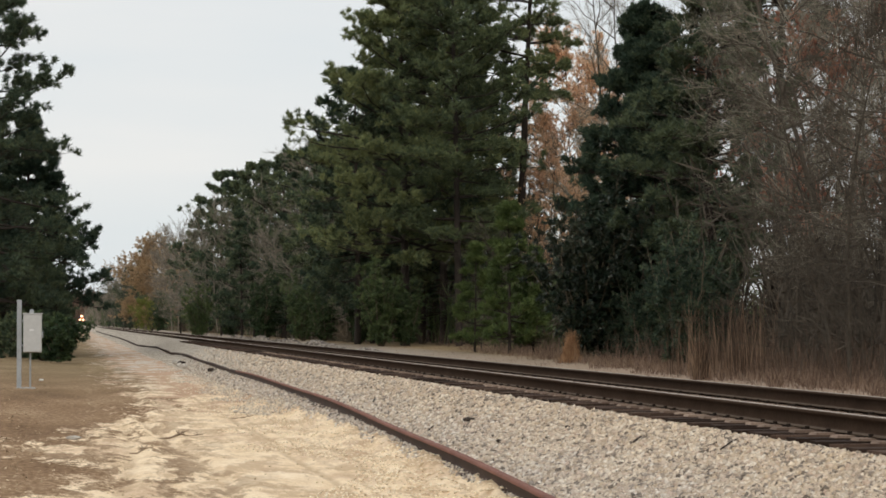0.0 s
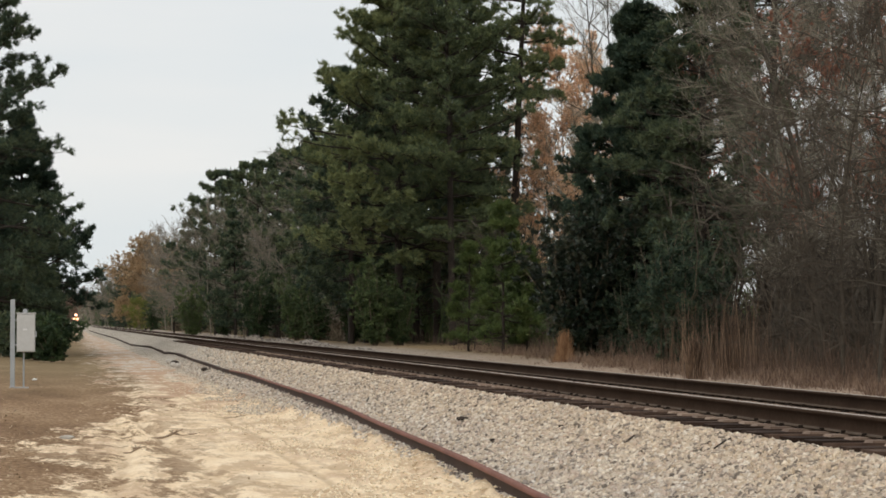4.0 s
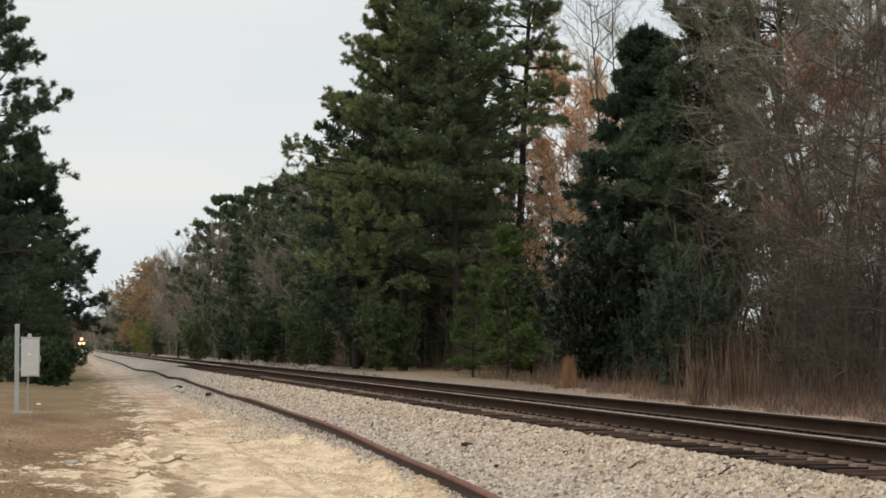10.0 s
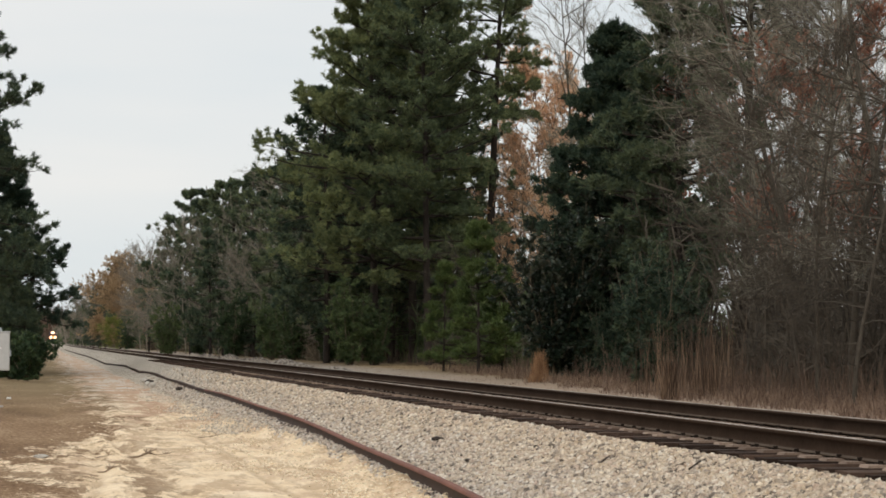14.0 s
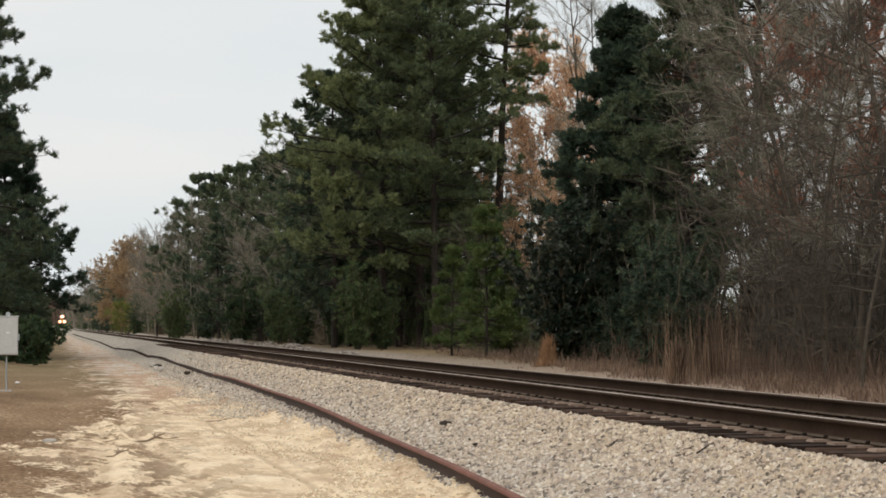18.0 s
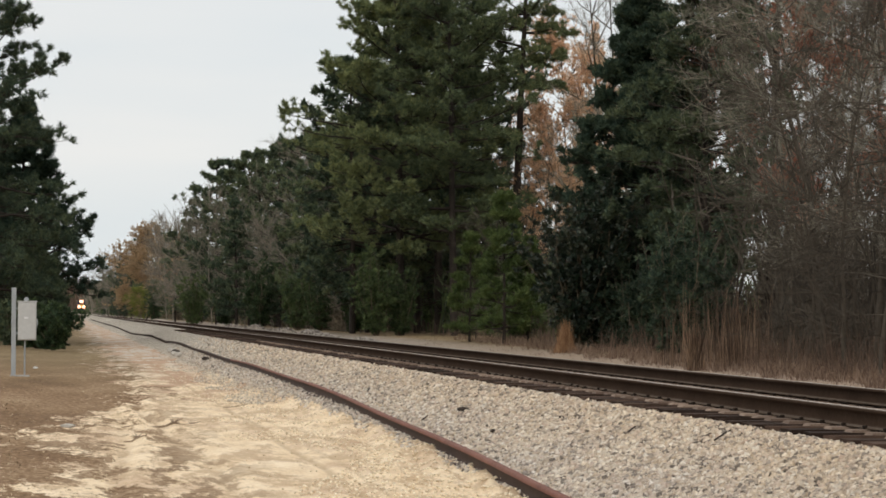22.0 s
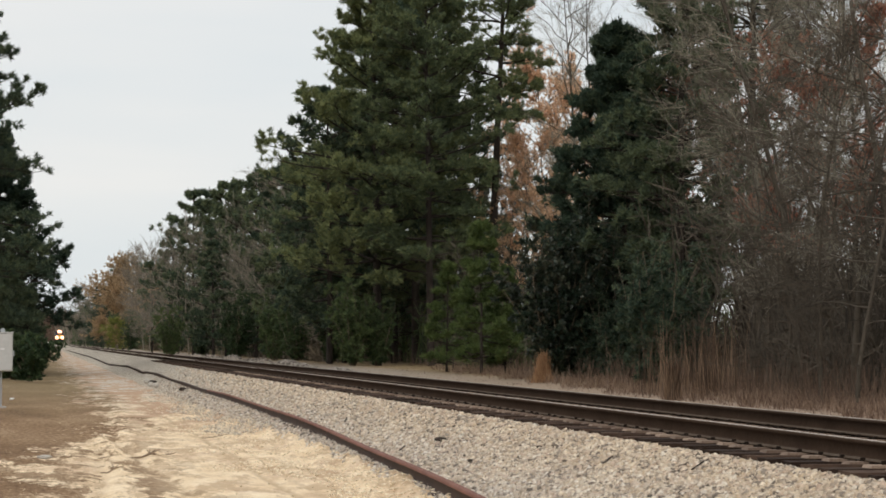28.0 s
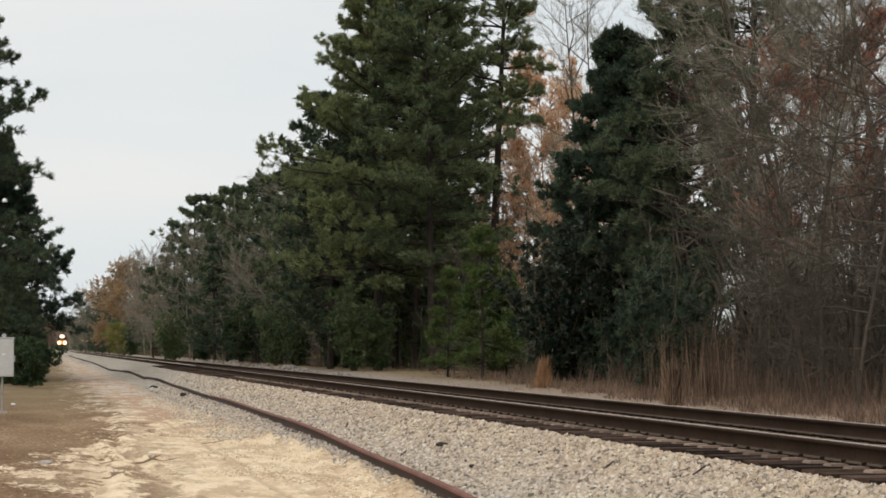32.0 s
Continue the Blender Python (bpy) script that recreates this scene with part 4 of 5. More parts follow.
# ---- the train ----
def train_engine():
    ob = thing("diesel_locomotive", "dark diesel locomotive with its headlights lit, on the track", "locomotive")
    z0 = HEAD
    bm = bmesh.new()
    box(bm, (2.9, 16.0, 0.35), (0, 10.0, 1.35), 0.05)
    part("frame", bm, M_BLACK, ob)
    bm = bmesh.new()
    box(bm, (2.0, 11.5, 2.5), (0, 12.2, 2.75), 0.12)
    part("hood", bm, M_LOCO, ob)
    bm = bmesh.new()
    box(bm, (3.0, 2.6, 2.85), (0, 4.6, 2.95), 0.15)
    cab = part("cab", bm, M_LOCO, ob)
    bm = bmesh.new()
    box(bm, (1.9, 1.6, 1.45), (0, 2.7, 2.2), 0.14)
    part("nose", bm, M_LOCO_NOSE, ob, "yellow short nose")
    for x in (-0.62, 0.62):
        bm = bmesh.new()
        box(bm, (0.85, 0.05, 0.6), (x, 3.29, 3.6), 0.03)
        part("windscreen", bm, M_GLASS, cab)
    bm = bmesh.new()
    box(bm, (2.7, 0.25, 0.75), (0, 1.75, 0.62), 0.06)
    part("pilot", bm, M_BLACK, ob)
    # lamps oversized: their glare is put into the size of the spheres
    for x, z, r, y in ((-0.25, 4.12, 0.6, 3.2), (0.25, 4.12, 0.6, 3.2), (-0.95, 1.85, 0.68, 1.75), (0.95, 1.85, 0.68, 1.75)):
        bm = bmesh.new()
        bmesh.ops.create_uvsphere(bm, u_segments=14, v_segments=8, radius=r, matrix=Matrix.Translation((x, y, z)) @ Matrix.Diagonal((1, 0.5, 1, 1)))
        part("headlight" if z > 3 else "ditch_light", bm, M_LAMP, ob, "glowing warm white lamp, enlarged for its glare")
    for k, y in enumerate((4.2, 6.0, 7.8, 13.2, 15.0, 16.8)):
        for x in (-0.75, 0.75):
            bm = bmesh.new()
            bmesh.ops.create_cone(bm, cap_ends=True, segments=20, radius1=0.51, radius2=0.51, depth=0.14, matrix=Matrix.Translation((x, y, 0.51)) @ Matrix.Rotation(radians(90), 4, "Y"))
            part("wheel", bm, M_BLACK, ob)
    for y in (6.0, 15.0):
        bm = bmesh.new()
        box(bm, (2.3, 4.6, 0.55), (0, y, 0.75), 0.06)
        part("bogie", bm, M_BLACK, ob)
    bm = bmesh.new()
    box(bm, (2.4, 3.0, 0.8), (0, 10.5, 0.8), 0.15)
    part("fuel_tank", bm, M_BLACK, ob)
    for x in (-1.3, 1.3):
        bm = bmesh.new()
        rod(bm, (x, 1.9, 1.5), (x, 1.9, 2.6), 0.02)
        rod(bm, (x, 1.9, 2.6), (x * 0.75, 1.9, 2.6), 0.02)
        part("handrail", bm, M_LOCO_NOSE, ob)
    return ob


ENGINE = train_engine()

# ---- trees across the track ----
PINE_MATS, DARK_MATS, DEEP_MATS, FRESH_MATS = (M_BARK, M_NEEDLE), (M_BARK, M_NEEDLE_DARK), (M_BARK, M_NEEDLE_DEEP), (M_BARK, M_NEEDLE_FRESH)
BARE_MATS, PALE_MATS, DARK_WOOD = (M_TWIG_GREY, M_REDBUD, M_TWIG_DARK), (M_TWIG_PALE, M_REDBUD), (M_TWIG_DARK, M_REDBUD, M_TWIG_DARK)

PINE_WIDE = pine_parts(11, 26.5, 7.5, 0.20, 108, 18, 5, 20, 0.27, 0.056, 0.28, 0.26, ragged=0.13, taper=0.74, puff=1.25)
PINE_ROUND = pine_parts(12, 25.5, 5.0, 0.24, 84, 17, 5, 20, 0.27, 0.052, 0.40, 0.22, ragged=0.18, puff=1.25)
PINE_TALL = pine_parts(13, 27.0, 4.8, 0.56, 58, 14, 5, 18, 0.26, 0.054, 0.7, 0.29, 0.0, puff=1.2, bias=0.3)
PINE_BROAD = pine_parts(20, 15.8, 3.4, 0.21, 84, 15, 5, 16, 0.23, 0.058, 0.3, 0.2, top=0.2, ragged=0.18, puff=1.15)
PINE_DENSE = pine_parts(14, 13.4, 3.2, 0.08, 124, 16, 5, 16, 0.23, 0.058, 0.34, 0.17, top=0.25, ragged=0.16, puff=1.15)
PINE_LEFT = pine_parts(18, 20.5, 5.1, 0.12, 84, 14, 5, 22, 0.23, 0.046, 0.13, 0.22, ragged=0.13, puff=1.2)
PINE_SIDE = pine_parts(19, 11.5, 4.15, 0.24, 76, 14, 5, 22, 0.23, 0.046, 0.10, 0.16, ragged=0.12, taper=0.85, puff=1.2)
PINE_MID = pine_parts(15, 18.0, 5.0, 0.16, 60, 11, 4, 11, 0.34, 0.118, 0.5, 0.2, split=False, puff=1.3, rise=0.5)
PINE_MID_TWO = pine_parts(16, 17.0, 4.4, 0.06, 60, 11, 4, 11, 0.34, 0.118, 0.2, 0.18, split=False, puff=1.3, rise=0.5)
PINE_FAR = pine_parts(15, 18.0, 5.0, 0.12, 50, 8, 4, 8, 0.42, 0.16, 0.4, 0.2, split=False, puff=1.3, rise=0.5)
PINE_YOUNG = pine_parts(17, 6.4, 1.5, 0.10, 40, 7, 4, 16, 0.24, 0.04, 0.1, 0.07, split=False, puff=1.1)
BARE_BIG = bare_parts(31, 17.0, 2.6, 24, 14, 15, 0.16, 0.09, up=0.45, fine=0.008, thin=0.6, sag=-0.02)
BARE_TALL = bare_parts(32, 19.0, 2.5, 20, 12, 12, 0.30, 0.09, up=0.9, fine=0.0085, thin=0.7)
BARE_LOW = bare_parts(33, 9.0, 2.6, 24, 13, 14, 0.08, 0.05, up=0.25, fine=0.007, thin=0.5, sag=-0.03)
BARE_RED = bare_parts(34, 15.0, 2.8, 20, 12, 11, 0.25, 0.08, buds=11, bud_size=0.15, fine=0.0085, thin=0.7, some=0.3)
BARE_FAR = bare_parts(35, 15.0, 3.3, 24, 12, 12, 0.10, 0.07, fine=0.022, split=False, thin=0.34)
LEAF_ORANGE = bare_parts(36, 20.5, 4.4, 26, 11, 9, 0.25, 0.10, buds=7, bud_size=0.21, fine=0.020, split=False, thin=0.6)
LEAF_FAR = bare_parts(37, 14.0, 5.0, 30, 12, 10, 0.06, 0.08, buds=9, bud_size=0.26, fine=0.025, split=False, thin=0.35, up=0.3)
BUSH_GLOSSY = shrub_parts(51, 6.4, 1.55, 26, 30, 6, 7, 0.19, 0.095)
BUSH_GREEN = shrub_parts(52, 1.75, 1.05, 18, 16, 6, 7, 0.18, 0.08)
BUSH_TALL = shrub_parts(53, 5.0, 1.9, 16, 17, 5, 9, 0.24, 0.075)

# kind, bearing, distance, scale, turn
PINES = [
    ("wide", 7.65, 150, 1.0, 0.4), ("mid", 9.6, 172, 0.95, 0.9), ("mid", 10.6, 192, 0.62, 2.9), ("round", 8.9, 146, 1.0, 2.0), ("tall", 10.2, 150, 1.0, 0.2), ("dense", 13.4, 95, 1.0, 0.0),
    ("broad", 14.65, 90, 1.0, 2.0), ("midtwo", 13.8, 112, 0.9, 2.0), ("midtwo", 13.5, 120, 0.95, 0.5), ("tall_dark", 16.1, 92, 0.75, 1.0), ("mid", 6.5, 178, 0.85, 4.0), ("mid", 6.15, 192, 0.9, 2.4), ("midtwo", 5.75, 200, 0.95, 5.2), ("mid", 8.05, 166, 1.18, 0.2), ("mid", 8.55, 162, 1.38, 5.0), ("mid", 6.9, 168, 0.9, 3.4), ("mid", 3.45, 262, 1.0, 0.3), ("midtwo", 4.5, 240, 1.02, 1.4),
    ("midtwo", 5.3, 215, 0.95, 2.9), ("mid", 2.95, 300, 0.86, 5.1), ("midtwo", 3.9, 225, 0.7, 0.9), ("mid", 1.85, 480, 0.95, 2.2), ("mid", 1.5, 500, 0.72, 5.2), ("midtwo", 1.25, 470, 0.4, 4.1),
    ("mid", 1.2, 540, 0.5, 4.4), ("midtwo", 0.98, 640, 0.5, 1.2), ("mid", 1.4, 610, 0.7, 3.3), ("midtwo", 2.5, 350, 0.6, 0.2), ("mid", 1.05, 650, 0.7, 1.0), ("midtwo", 1.35, 505, 0.75, 2.0), ("mid", 0.88, 800, 0.75, 3.0), ("midtwo", 1.18, 600, 0.75, 4.0), ("mid", 1.5, 530, 0.7, 5.0), ("midtwo", 0.68, 1050, 0.8, 0.7), ("mid", 6.55, 160, 1.0, 1.6),
    ("midtwo", 11.9, 130, 0.40, 2.6), ("midtwo", 17.0, 135, 0.5, 1.2), ("midtwo", 17.7, 125, 0.46, 3.7), ("mid", 7.2, 182, 0.85, 1.9), ("mid", 8.2, 176, 0.9, 4.6), ("midtwo", 9.1, 170, 0.8, 0.4), ("mid", 3.75, 256, 0.98, 4.0), ("mid", 4.2, 244, 0.96, 1.7), ("mid", 4.85, 228, 0.96, 5.6), ("mid", 5.6, 212, 0.95, 3.1), ("midtwo", 2.0, 365, 0.34, 0.8), ("midtwo", 6.0, 196, 0.6, 0.3), ("midtwo", 4.9, 206, 0.5, 4.3), ("midtwo", 3.1, 246, 0.45, 2.3),
]
LABELS = {"tall_dark": "tall dark pine with an open crown", "wide": "tall wide pine with drooping dark green limbs", "round": "tall dark green pine with a full crown", "tall": "tall straight pine with an open crown", "broad": "dark green pine with a broad crown", "dense": "dense dark green conical pine", "mid": "mid-height pine at the wood's edge", "midtwo": "narrow dark green pine at the wood's edge"}
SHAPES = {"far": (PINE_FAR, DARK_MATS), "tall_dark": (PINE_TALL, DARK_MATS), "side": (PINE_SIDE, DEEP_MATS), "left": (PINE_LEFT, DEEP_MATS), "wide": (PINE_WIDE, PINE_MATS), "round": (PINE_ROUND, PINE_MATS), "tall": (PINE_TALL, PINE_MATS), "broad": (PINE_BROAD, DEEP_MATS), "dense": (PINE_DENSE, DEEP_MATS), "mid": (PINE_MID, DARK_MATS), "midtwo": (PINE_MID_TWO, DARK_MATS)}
for kind, bearing, distance, size, turn in PINES:
    x, y = spot(bearing, distance)
    meshes, mats = SHAPES["far" if distance > 245 else kind]
    plant("pine_tree", meshes, mats, LABELS[kind], "tree", "pines across the track", x, y, float(land(x, y)) - 0.05, turn, size)

BARES = [
    ("big", 17.5, 76, 0.95, 0.0), ("big", 17.3, 68, 1.0, 2.1), ("tall", 16.6, 84, 1.0, 1.0), ("red", 17.9, 78, 1.0, 3.0), ("red", 17.0, 92, 1.1, 0.7),
    ("tall", 16.0, 112, 1.0, 4.0), ("big", 18.5, 60, 0.9, 4.4), ("big", 17.0, 82, 0.9, 1.4), ("big", 16.6, 93, 1.0, 5.1), ("low", 17.4, 64, 1.0, 0.3),
    ("low", 17.8, 58, 1.0, 2.3), ("tall", 17.8, 96, 1.0, 2.0), ("tall", 12.3, 150, 1.35, 5.5), ("tall", 13.2, 140, 1.25, 3.9), ("low", 9.4, 124, 0.7, 3.1),
    ("low", 10.9, 112, 0.55, 0.9), ("red", 16.2, 104, 1.15, 2.8), ("low", 18.6, 54, 1.0, 3.9),
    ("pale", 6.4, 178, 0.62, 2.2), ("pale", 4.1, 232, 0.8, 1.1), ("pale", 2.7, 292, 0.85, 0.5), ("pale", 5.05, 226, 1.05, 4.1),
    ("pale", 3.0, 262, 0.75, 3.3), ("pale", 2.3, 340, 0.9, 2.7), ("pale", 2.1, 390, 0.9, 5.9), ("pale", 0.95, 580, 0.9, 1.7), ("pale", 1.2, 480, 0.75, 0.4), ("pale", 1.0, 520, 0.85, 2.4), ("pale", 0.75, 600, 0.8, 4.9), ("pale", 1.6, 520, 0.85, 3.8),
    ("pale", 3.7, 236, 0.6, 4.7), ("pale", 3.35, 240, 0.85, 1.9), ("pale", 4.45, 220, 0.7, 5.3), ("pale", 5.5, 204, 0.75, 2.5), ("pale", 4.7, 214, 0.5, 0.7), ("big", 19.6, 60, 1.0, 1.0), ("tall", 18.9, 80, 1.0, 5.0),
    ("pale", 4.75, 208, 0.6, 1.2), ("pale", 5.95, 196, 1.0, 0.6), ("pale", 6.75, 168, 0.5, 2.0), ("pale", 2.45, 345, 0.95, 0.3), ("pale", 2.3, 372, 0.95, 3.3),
    ("big", 17.2, 72, 0.85, 2.9), ("tall", 17.4, 74, 0.9, 0.8), ("red", 18.35, 84, 1.05, 5.2),
]
BARE_SHAPES = {"far": (PINE_FAR, DARK_MATS), "big": (BARE_BIG, BARE_MATS), "tall": (BARE_TALL, BARE_MATS), "low": (BARE_LOW, DARK_WOOD), "red": (BARE_RED, BARE_MATS), "pale": (BARE_FAR, PALE_MATS)}
BARE_LABELS = {"big": "leafless grey tree with spreading fine twigs", "tall": "tall slim leafless grey tree", "low": "low leafless brown tree at the wood's edge", "red": "leafless tree with reddish buds", "pale": "pale grey leafless tree among the pines"}
for kind, bearing, distance, size, turn in BARES:
    x, y = spot(bearing, distance)
    meshes, mats = BARE_SHAPES[kind]
    plant("bare_tree", meshes, mats, BARE_LABELS[kind], "tree", "leafless trees across the track", x, y, float(land(x, y)) - 0.05, turn, size)

for bearing, distance, size, turn in ((11.55, 170, 1.0, 0.0), (11.0, 150, 0.66, 2.0), (12.2, 176, 0.95, 4.0)):
    plant("autumn_tree", LEAF_ORANGE, (M_TWIG, M_ORANGE), "tall slim tree with the last orange leaves", "tree", "orange trees", *spot(bearing, distance), 0.4, turn, size)
for bearing, distance, size, turn in ((2.08, 410, 1.05, 1.0), (1.8, 420, 0.95, 3.0)):
    plant("autumn_tree", LEAF_FAR, (M_TWIG, M_TAWNY), "broad distant tree in tawny orange-brown leaf", "tree", "orange trees", *spot(bearing, distance), 0.2, turn, size)
plant("autumn_tree", LEAF_FAR, (M_TWIG, M_YELLOW), "small distant tree in yellow-green leaf", "tree", "", *spot(1.72, 372), 0.2, 0.0, 0.34)
plant("evergreen_bush", BUSH_GLOSSY, (M_TWIG, M_MAGNOLIA), "tall dark glossy-leaved evergreen bush", "bush", "", *spot(11.8, 92), 0.25, 0.0, 1.0)
for bearing, distance, size, turn in ((10.05, 108, 1.05, 0.0), (9.25, 114, 0.8, 1.0), (10.6, 110, 0.75, 2.5)):
    plant("young_pine", PINE_YOUNG, FRESH_MATS, "young bright green pine at the wood's edge", "tree", "young pines", *spot(bearing, distance), 0.25, turn, size)
for bearing, distance, size, turn in ((2.9, 235, 0.9, 0.0), (4.4, 205, 1.05, 1.0), (5.3, 190, 0.95, 2.0), (5.8, 185, 0.8, 3.0), (7.1, 146, 0.95, 4.0), (7.65, 147, 0.75, 5.0), (3.6, 228, 0.7, 0.5), (2.05, 360, 0.9, 1.5), (14.2, 88, 0.75, 3.5), (14.0, 76, 0.85, 1.1), (13.2, 90, 0.6, 2.1), (12.6, 92, 0.7, 4.5), (14.2, 84, 0.8, 2.2), (14.6, 90, 0.7, 5.0), (12.2, 96, 1.0, 1.0), (6.6, 166, 0.75, 0.9)):
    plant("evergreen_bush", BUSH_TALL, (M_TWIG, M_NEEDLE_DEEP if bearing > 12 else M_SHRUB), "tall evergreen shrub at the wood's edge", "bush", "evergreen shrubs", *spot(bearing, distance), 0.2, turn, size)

def edge_x(y):
    return np.interp(y, [30, 50, 65, 90, 150, 250, 400, 600, 900, 3200], [15.6, 16.4, 16.6, 18.0, 21.2, 22, 21, 17.5, 12.5, 10.8])


# deeper in the wood, and on along the line
rng = np.random.default_rng(77)
for k in range(18):
    bearing = rng.uniform(5.5, 16.0)
    distance = rng.uniform(1.3, 2.0) * 22 / math.sin(radians(bearing))
    x, y = spot(bearing, distance)
    if abs(bearing - 15.7) < 1.6:
        continue
    if k % 3 == 0:
        plant("pine_tree", PINE_FAR, DARK_MATS, "pine deeper in the wood", "tree", "pines in the wood", x, y, 0.5, k, rng.uniform(0.6, 0.85))
    else:
        plant("bare_tree", BARE_FAR, BARE_MATS, "leafless tree deeper in the wood", "tree", "leafless trees in the wood", x, y, 0.5, k, rng.uniform(0.7, 0.95))
for k in range(24):
    y = 430 * 1.075 ** k
    x = float(edge_x(y)) + rng.uniform(1.5, 8)
    if k % 2:
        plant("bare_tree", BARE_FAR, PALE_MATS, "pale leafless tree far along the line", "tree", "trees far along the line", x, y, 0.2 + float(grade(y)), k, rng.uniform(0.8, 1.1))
    else:
        plant("pine_tree", PINE_FAR, DARK_MATS, "pine far along the line", "tree", "trees far along the line", x, y, 0.2 + float(grade(y)), k, rng.uniform(0.75, 1.0))

# ---- trees on this side ----
for kind, bearing, distance, size, turn in (("side", -0.95, 122, 1.0, 2.0), ("left", -2.0, 113, 1.0, 2.4), ("round", -3.7, 121, 0.8, 2.4), ("midtwo", -1.5, 136, 0.75, 2.2), ("midtwo", -0.75, 150, 0.42, 2.0), ("midtwo", -1.9, 131, 0.8, 1.0), ("midtwo", -1.4, 150, 0.6, 3.0), ("midtwo", -2.5, 128, 0.9, 5.0), ("midtwo", -0.95, 185, 0.5, 4.0)):
    meshes, mats = SHAPES[kind]
    x, y = spot(bearing, distance)
    plant("pine_tree", meshes, mats, "tall dark pine beside the access road", "tree", "pines beside the road", x, y, 0.05, turn, size)
for bearing, distance, size, turn in ((-0.25, 98, 0.95, 0.0), (-0.62, 103, 1.05, 2.0), (-1.1, 110, 1.1, 3.0), (-1.9, 106, 1.0, 4.0)):
    plant("evergreen_bush", BUSH_GREEN, (M_TWIG, M_SHRUB if bearing > -0.7 else M_NEEDLE_DARK), "low dark green bush beside the road", "bush", "bushes beside the road", *spot(bearing, distance), 0.05, turn, size)


plant("evergreen_bush", BUSH_TALL, (M_TWIG, M_NEEDLE_DARK), "tall dark evergreen bush beside the road", "bush", "bushes beside the road", *spot(-0.72, 118), 0.05, 0.7, 0.8)


plant("young_pine", PINE_YOUNG, DARK_MATS, "young dark pine behind the roadside bushes", "tree", "young pines", *spot(-0.32, 114), 0.05, 0.7, 0.62)


plant("young_pine", PINE_YOUNG, DARK_MATS, "small dark pine behind the roadside bushes", "tree", "young pines", *spot(-0.14, 117), 0.05, 2.7, 0.48)
for bearing, distance, size, turn in ((-0.55, 128, 0.8, 1.2), (-0.45, 142, 0.7, 3.9), (-0.75, 135, 1.1, 0.5)):
    plant("young_pine", PINE_YOUNG, DARK_MATS, "young dark pine further along the road", "tree", "young pines", *spot(bearing, distance), 0.05, turn, size)


def thicket(name, seed, n, y0, y1, x0, x1, low, high, width, sprigs, mat, label):
    """Close-grown saplings and brush deep in the wood: bent stems with side twigs."""
    rng = np.random.default_rng(seed)
    y = 1 / (1 / y0 + (1 / y1 - 1 / y0) * rng.uniform(0, 1, n))
    x = x0(y) + rng.uniform(0, 1, n) * (x1 - x0(y))
    ride = np.abs(x - 0.2808 * y) < 0.008 * y
    x = np.where(ride & (y < 330) & (rng.uniform(0, 1, n) < 0.6), x + 0.017 * y, x)
    ride = np.abs(x - 0.2808 * y) < 0.008 * y
    base = np.stack([x, y, land(x, y) - 0.05], 1)
    sp = grow(rng, base, np.array([0, 0, 1.0]) + rng.normal(0, 0.12, (n, 3)), np.where(ride & (y < 330), np.minimum(low, 1.2) + 0.012 * y * rng.uniform(0, 1, n), rng.uniform(low, high, n)), 4, 0.0, 0.10)
    wide = width * np.sqrt(y / y0) * 0.5
    a = rng.uniform(0, 3.14, n)
    side = np.stack([np.cos(a), np.sin(a), np.zeros(n)], 1) * wide[:, None]
    v1 = np.stack([sp[:, 0] - side, sp[:, 0] + side, sp[:, 2] + side * 0.7, sp[:, 2] - side * 0.7, sp[:, 3] + side * 0.3, sp[:, 3] - side * 0.3], 1).reshape(-1, 3)
    b = np.arange(n)[:, None] * 6
    f1 = np.stack([b + np.array([[0, 1, 2, 3]]), b + np.array([[3, 2, 4, 5]])], 1).reshape(-1, 4)
    q = np.repeat(np.arange(n), sprigs)
    p, d = along(sp, q, rng.uniform(0.1, 1.0, len(q)))
    w = unit(d * 0.5 + unit(rng.normal(0, 1, (len(q), 3))))
    s2 = unit(np.cross(w, rng.normal(0, 1, (len(q), 3)))) * wide[q][:, None] * 0.9
    ln = rng.uniform(0.4, 1.5, (len(q), 1))
    v2 = np.stack([p, p + w * ln * 0.4 + s2, p + w * ln, p + w * ln * 0.4 - s2], 1).reshape(-1, 3)
    f2 = np.arange(len(v2)).reshape(-1, 4)
    ob = part(name, mesh_of(name, *join([(v1, f1), (v2, f2)])), mat)
    tagged(ob, label, "woodland", kind="stuff")


# the wood's inner shade is part of the thicket's dark colour
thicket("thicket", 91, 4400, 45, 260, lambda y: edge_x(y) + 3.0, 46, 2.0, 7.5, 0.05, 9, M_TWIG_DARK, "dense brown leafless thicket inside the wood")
thicket("understory", 92, 2400, 125, 300, lambda y: edge_x(y) + 2.5, 44, 1.5, 5.0, 0.10, 12, M_SHRUB, "dark evergreen undergrowth inside the wood")
thicket("edge_brush", 97, 3600, 175, 700, lambda y: edge_x(y) - 2.0, 25, 0.5, 2.6, 0.09, 9, M_TWIG, "brown brush along the wood's edge")
thicket("edge_evergreens", 98, 2000, 185, 900, lambda y: edge_x(y) - 1.5, 25, 0.5, 3.0, 0.16, 10, M_SHRUB, "low evergreen growth along the wood's edge")
thicket("far_woods", 93, 2400, 220, 700, lambda y: edge_x(y), 44, 3.0, 11.0, 0.16, 9, M_TWIG, "distant mixed woods along the line")
thicket("far_evergreens", 94, 1700, 200, 700, lambda y: edge_x(y), 40, 2.0, 9.0, 0.45, 9, M_SHRUB, "distant evergreens along the line")
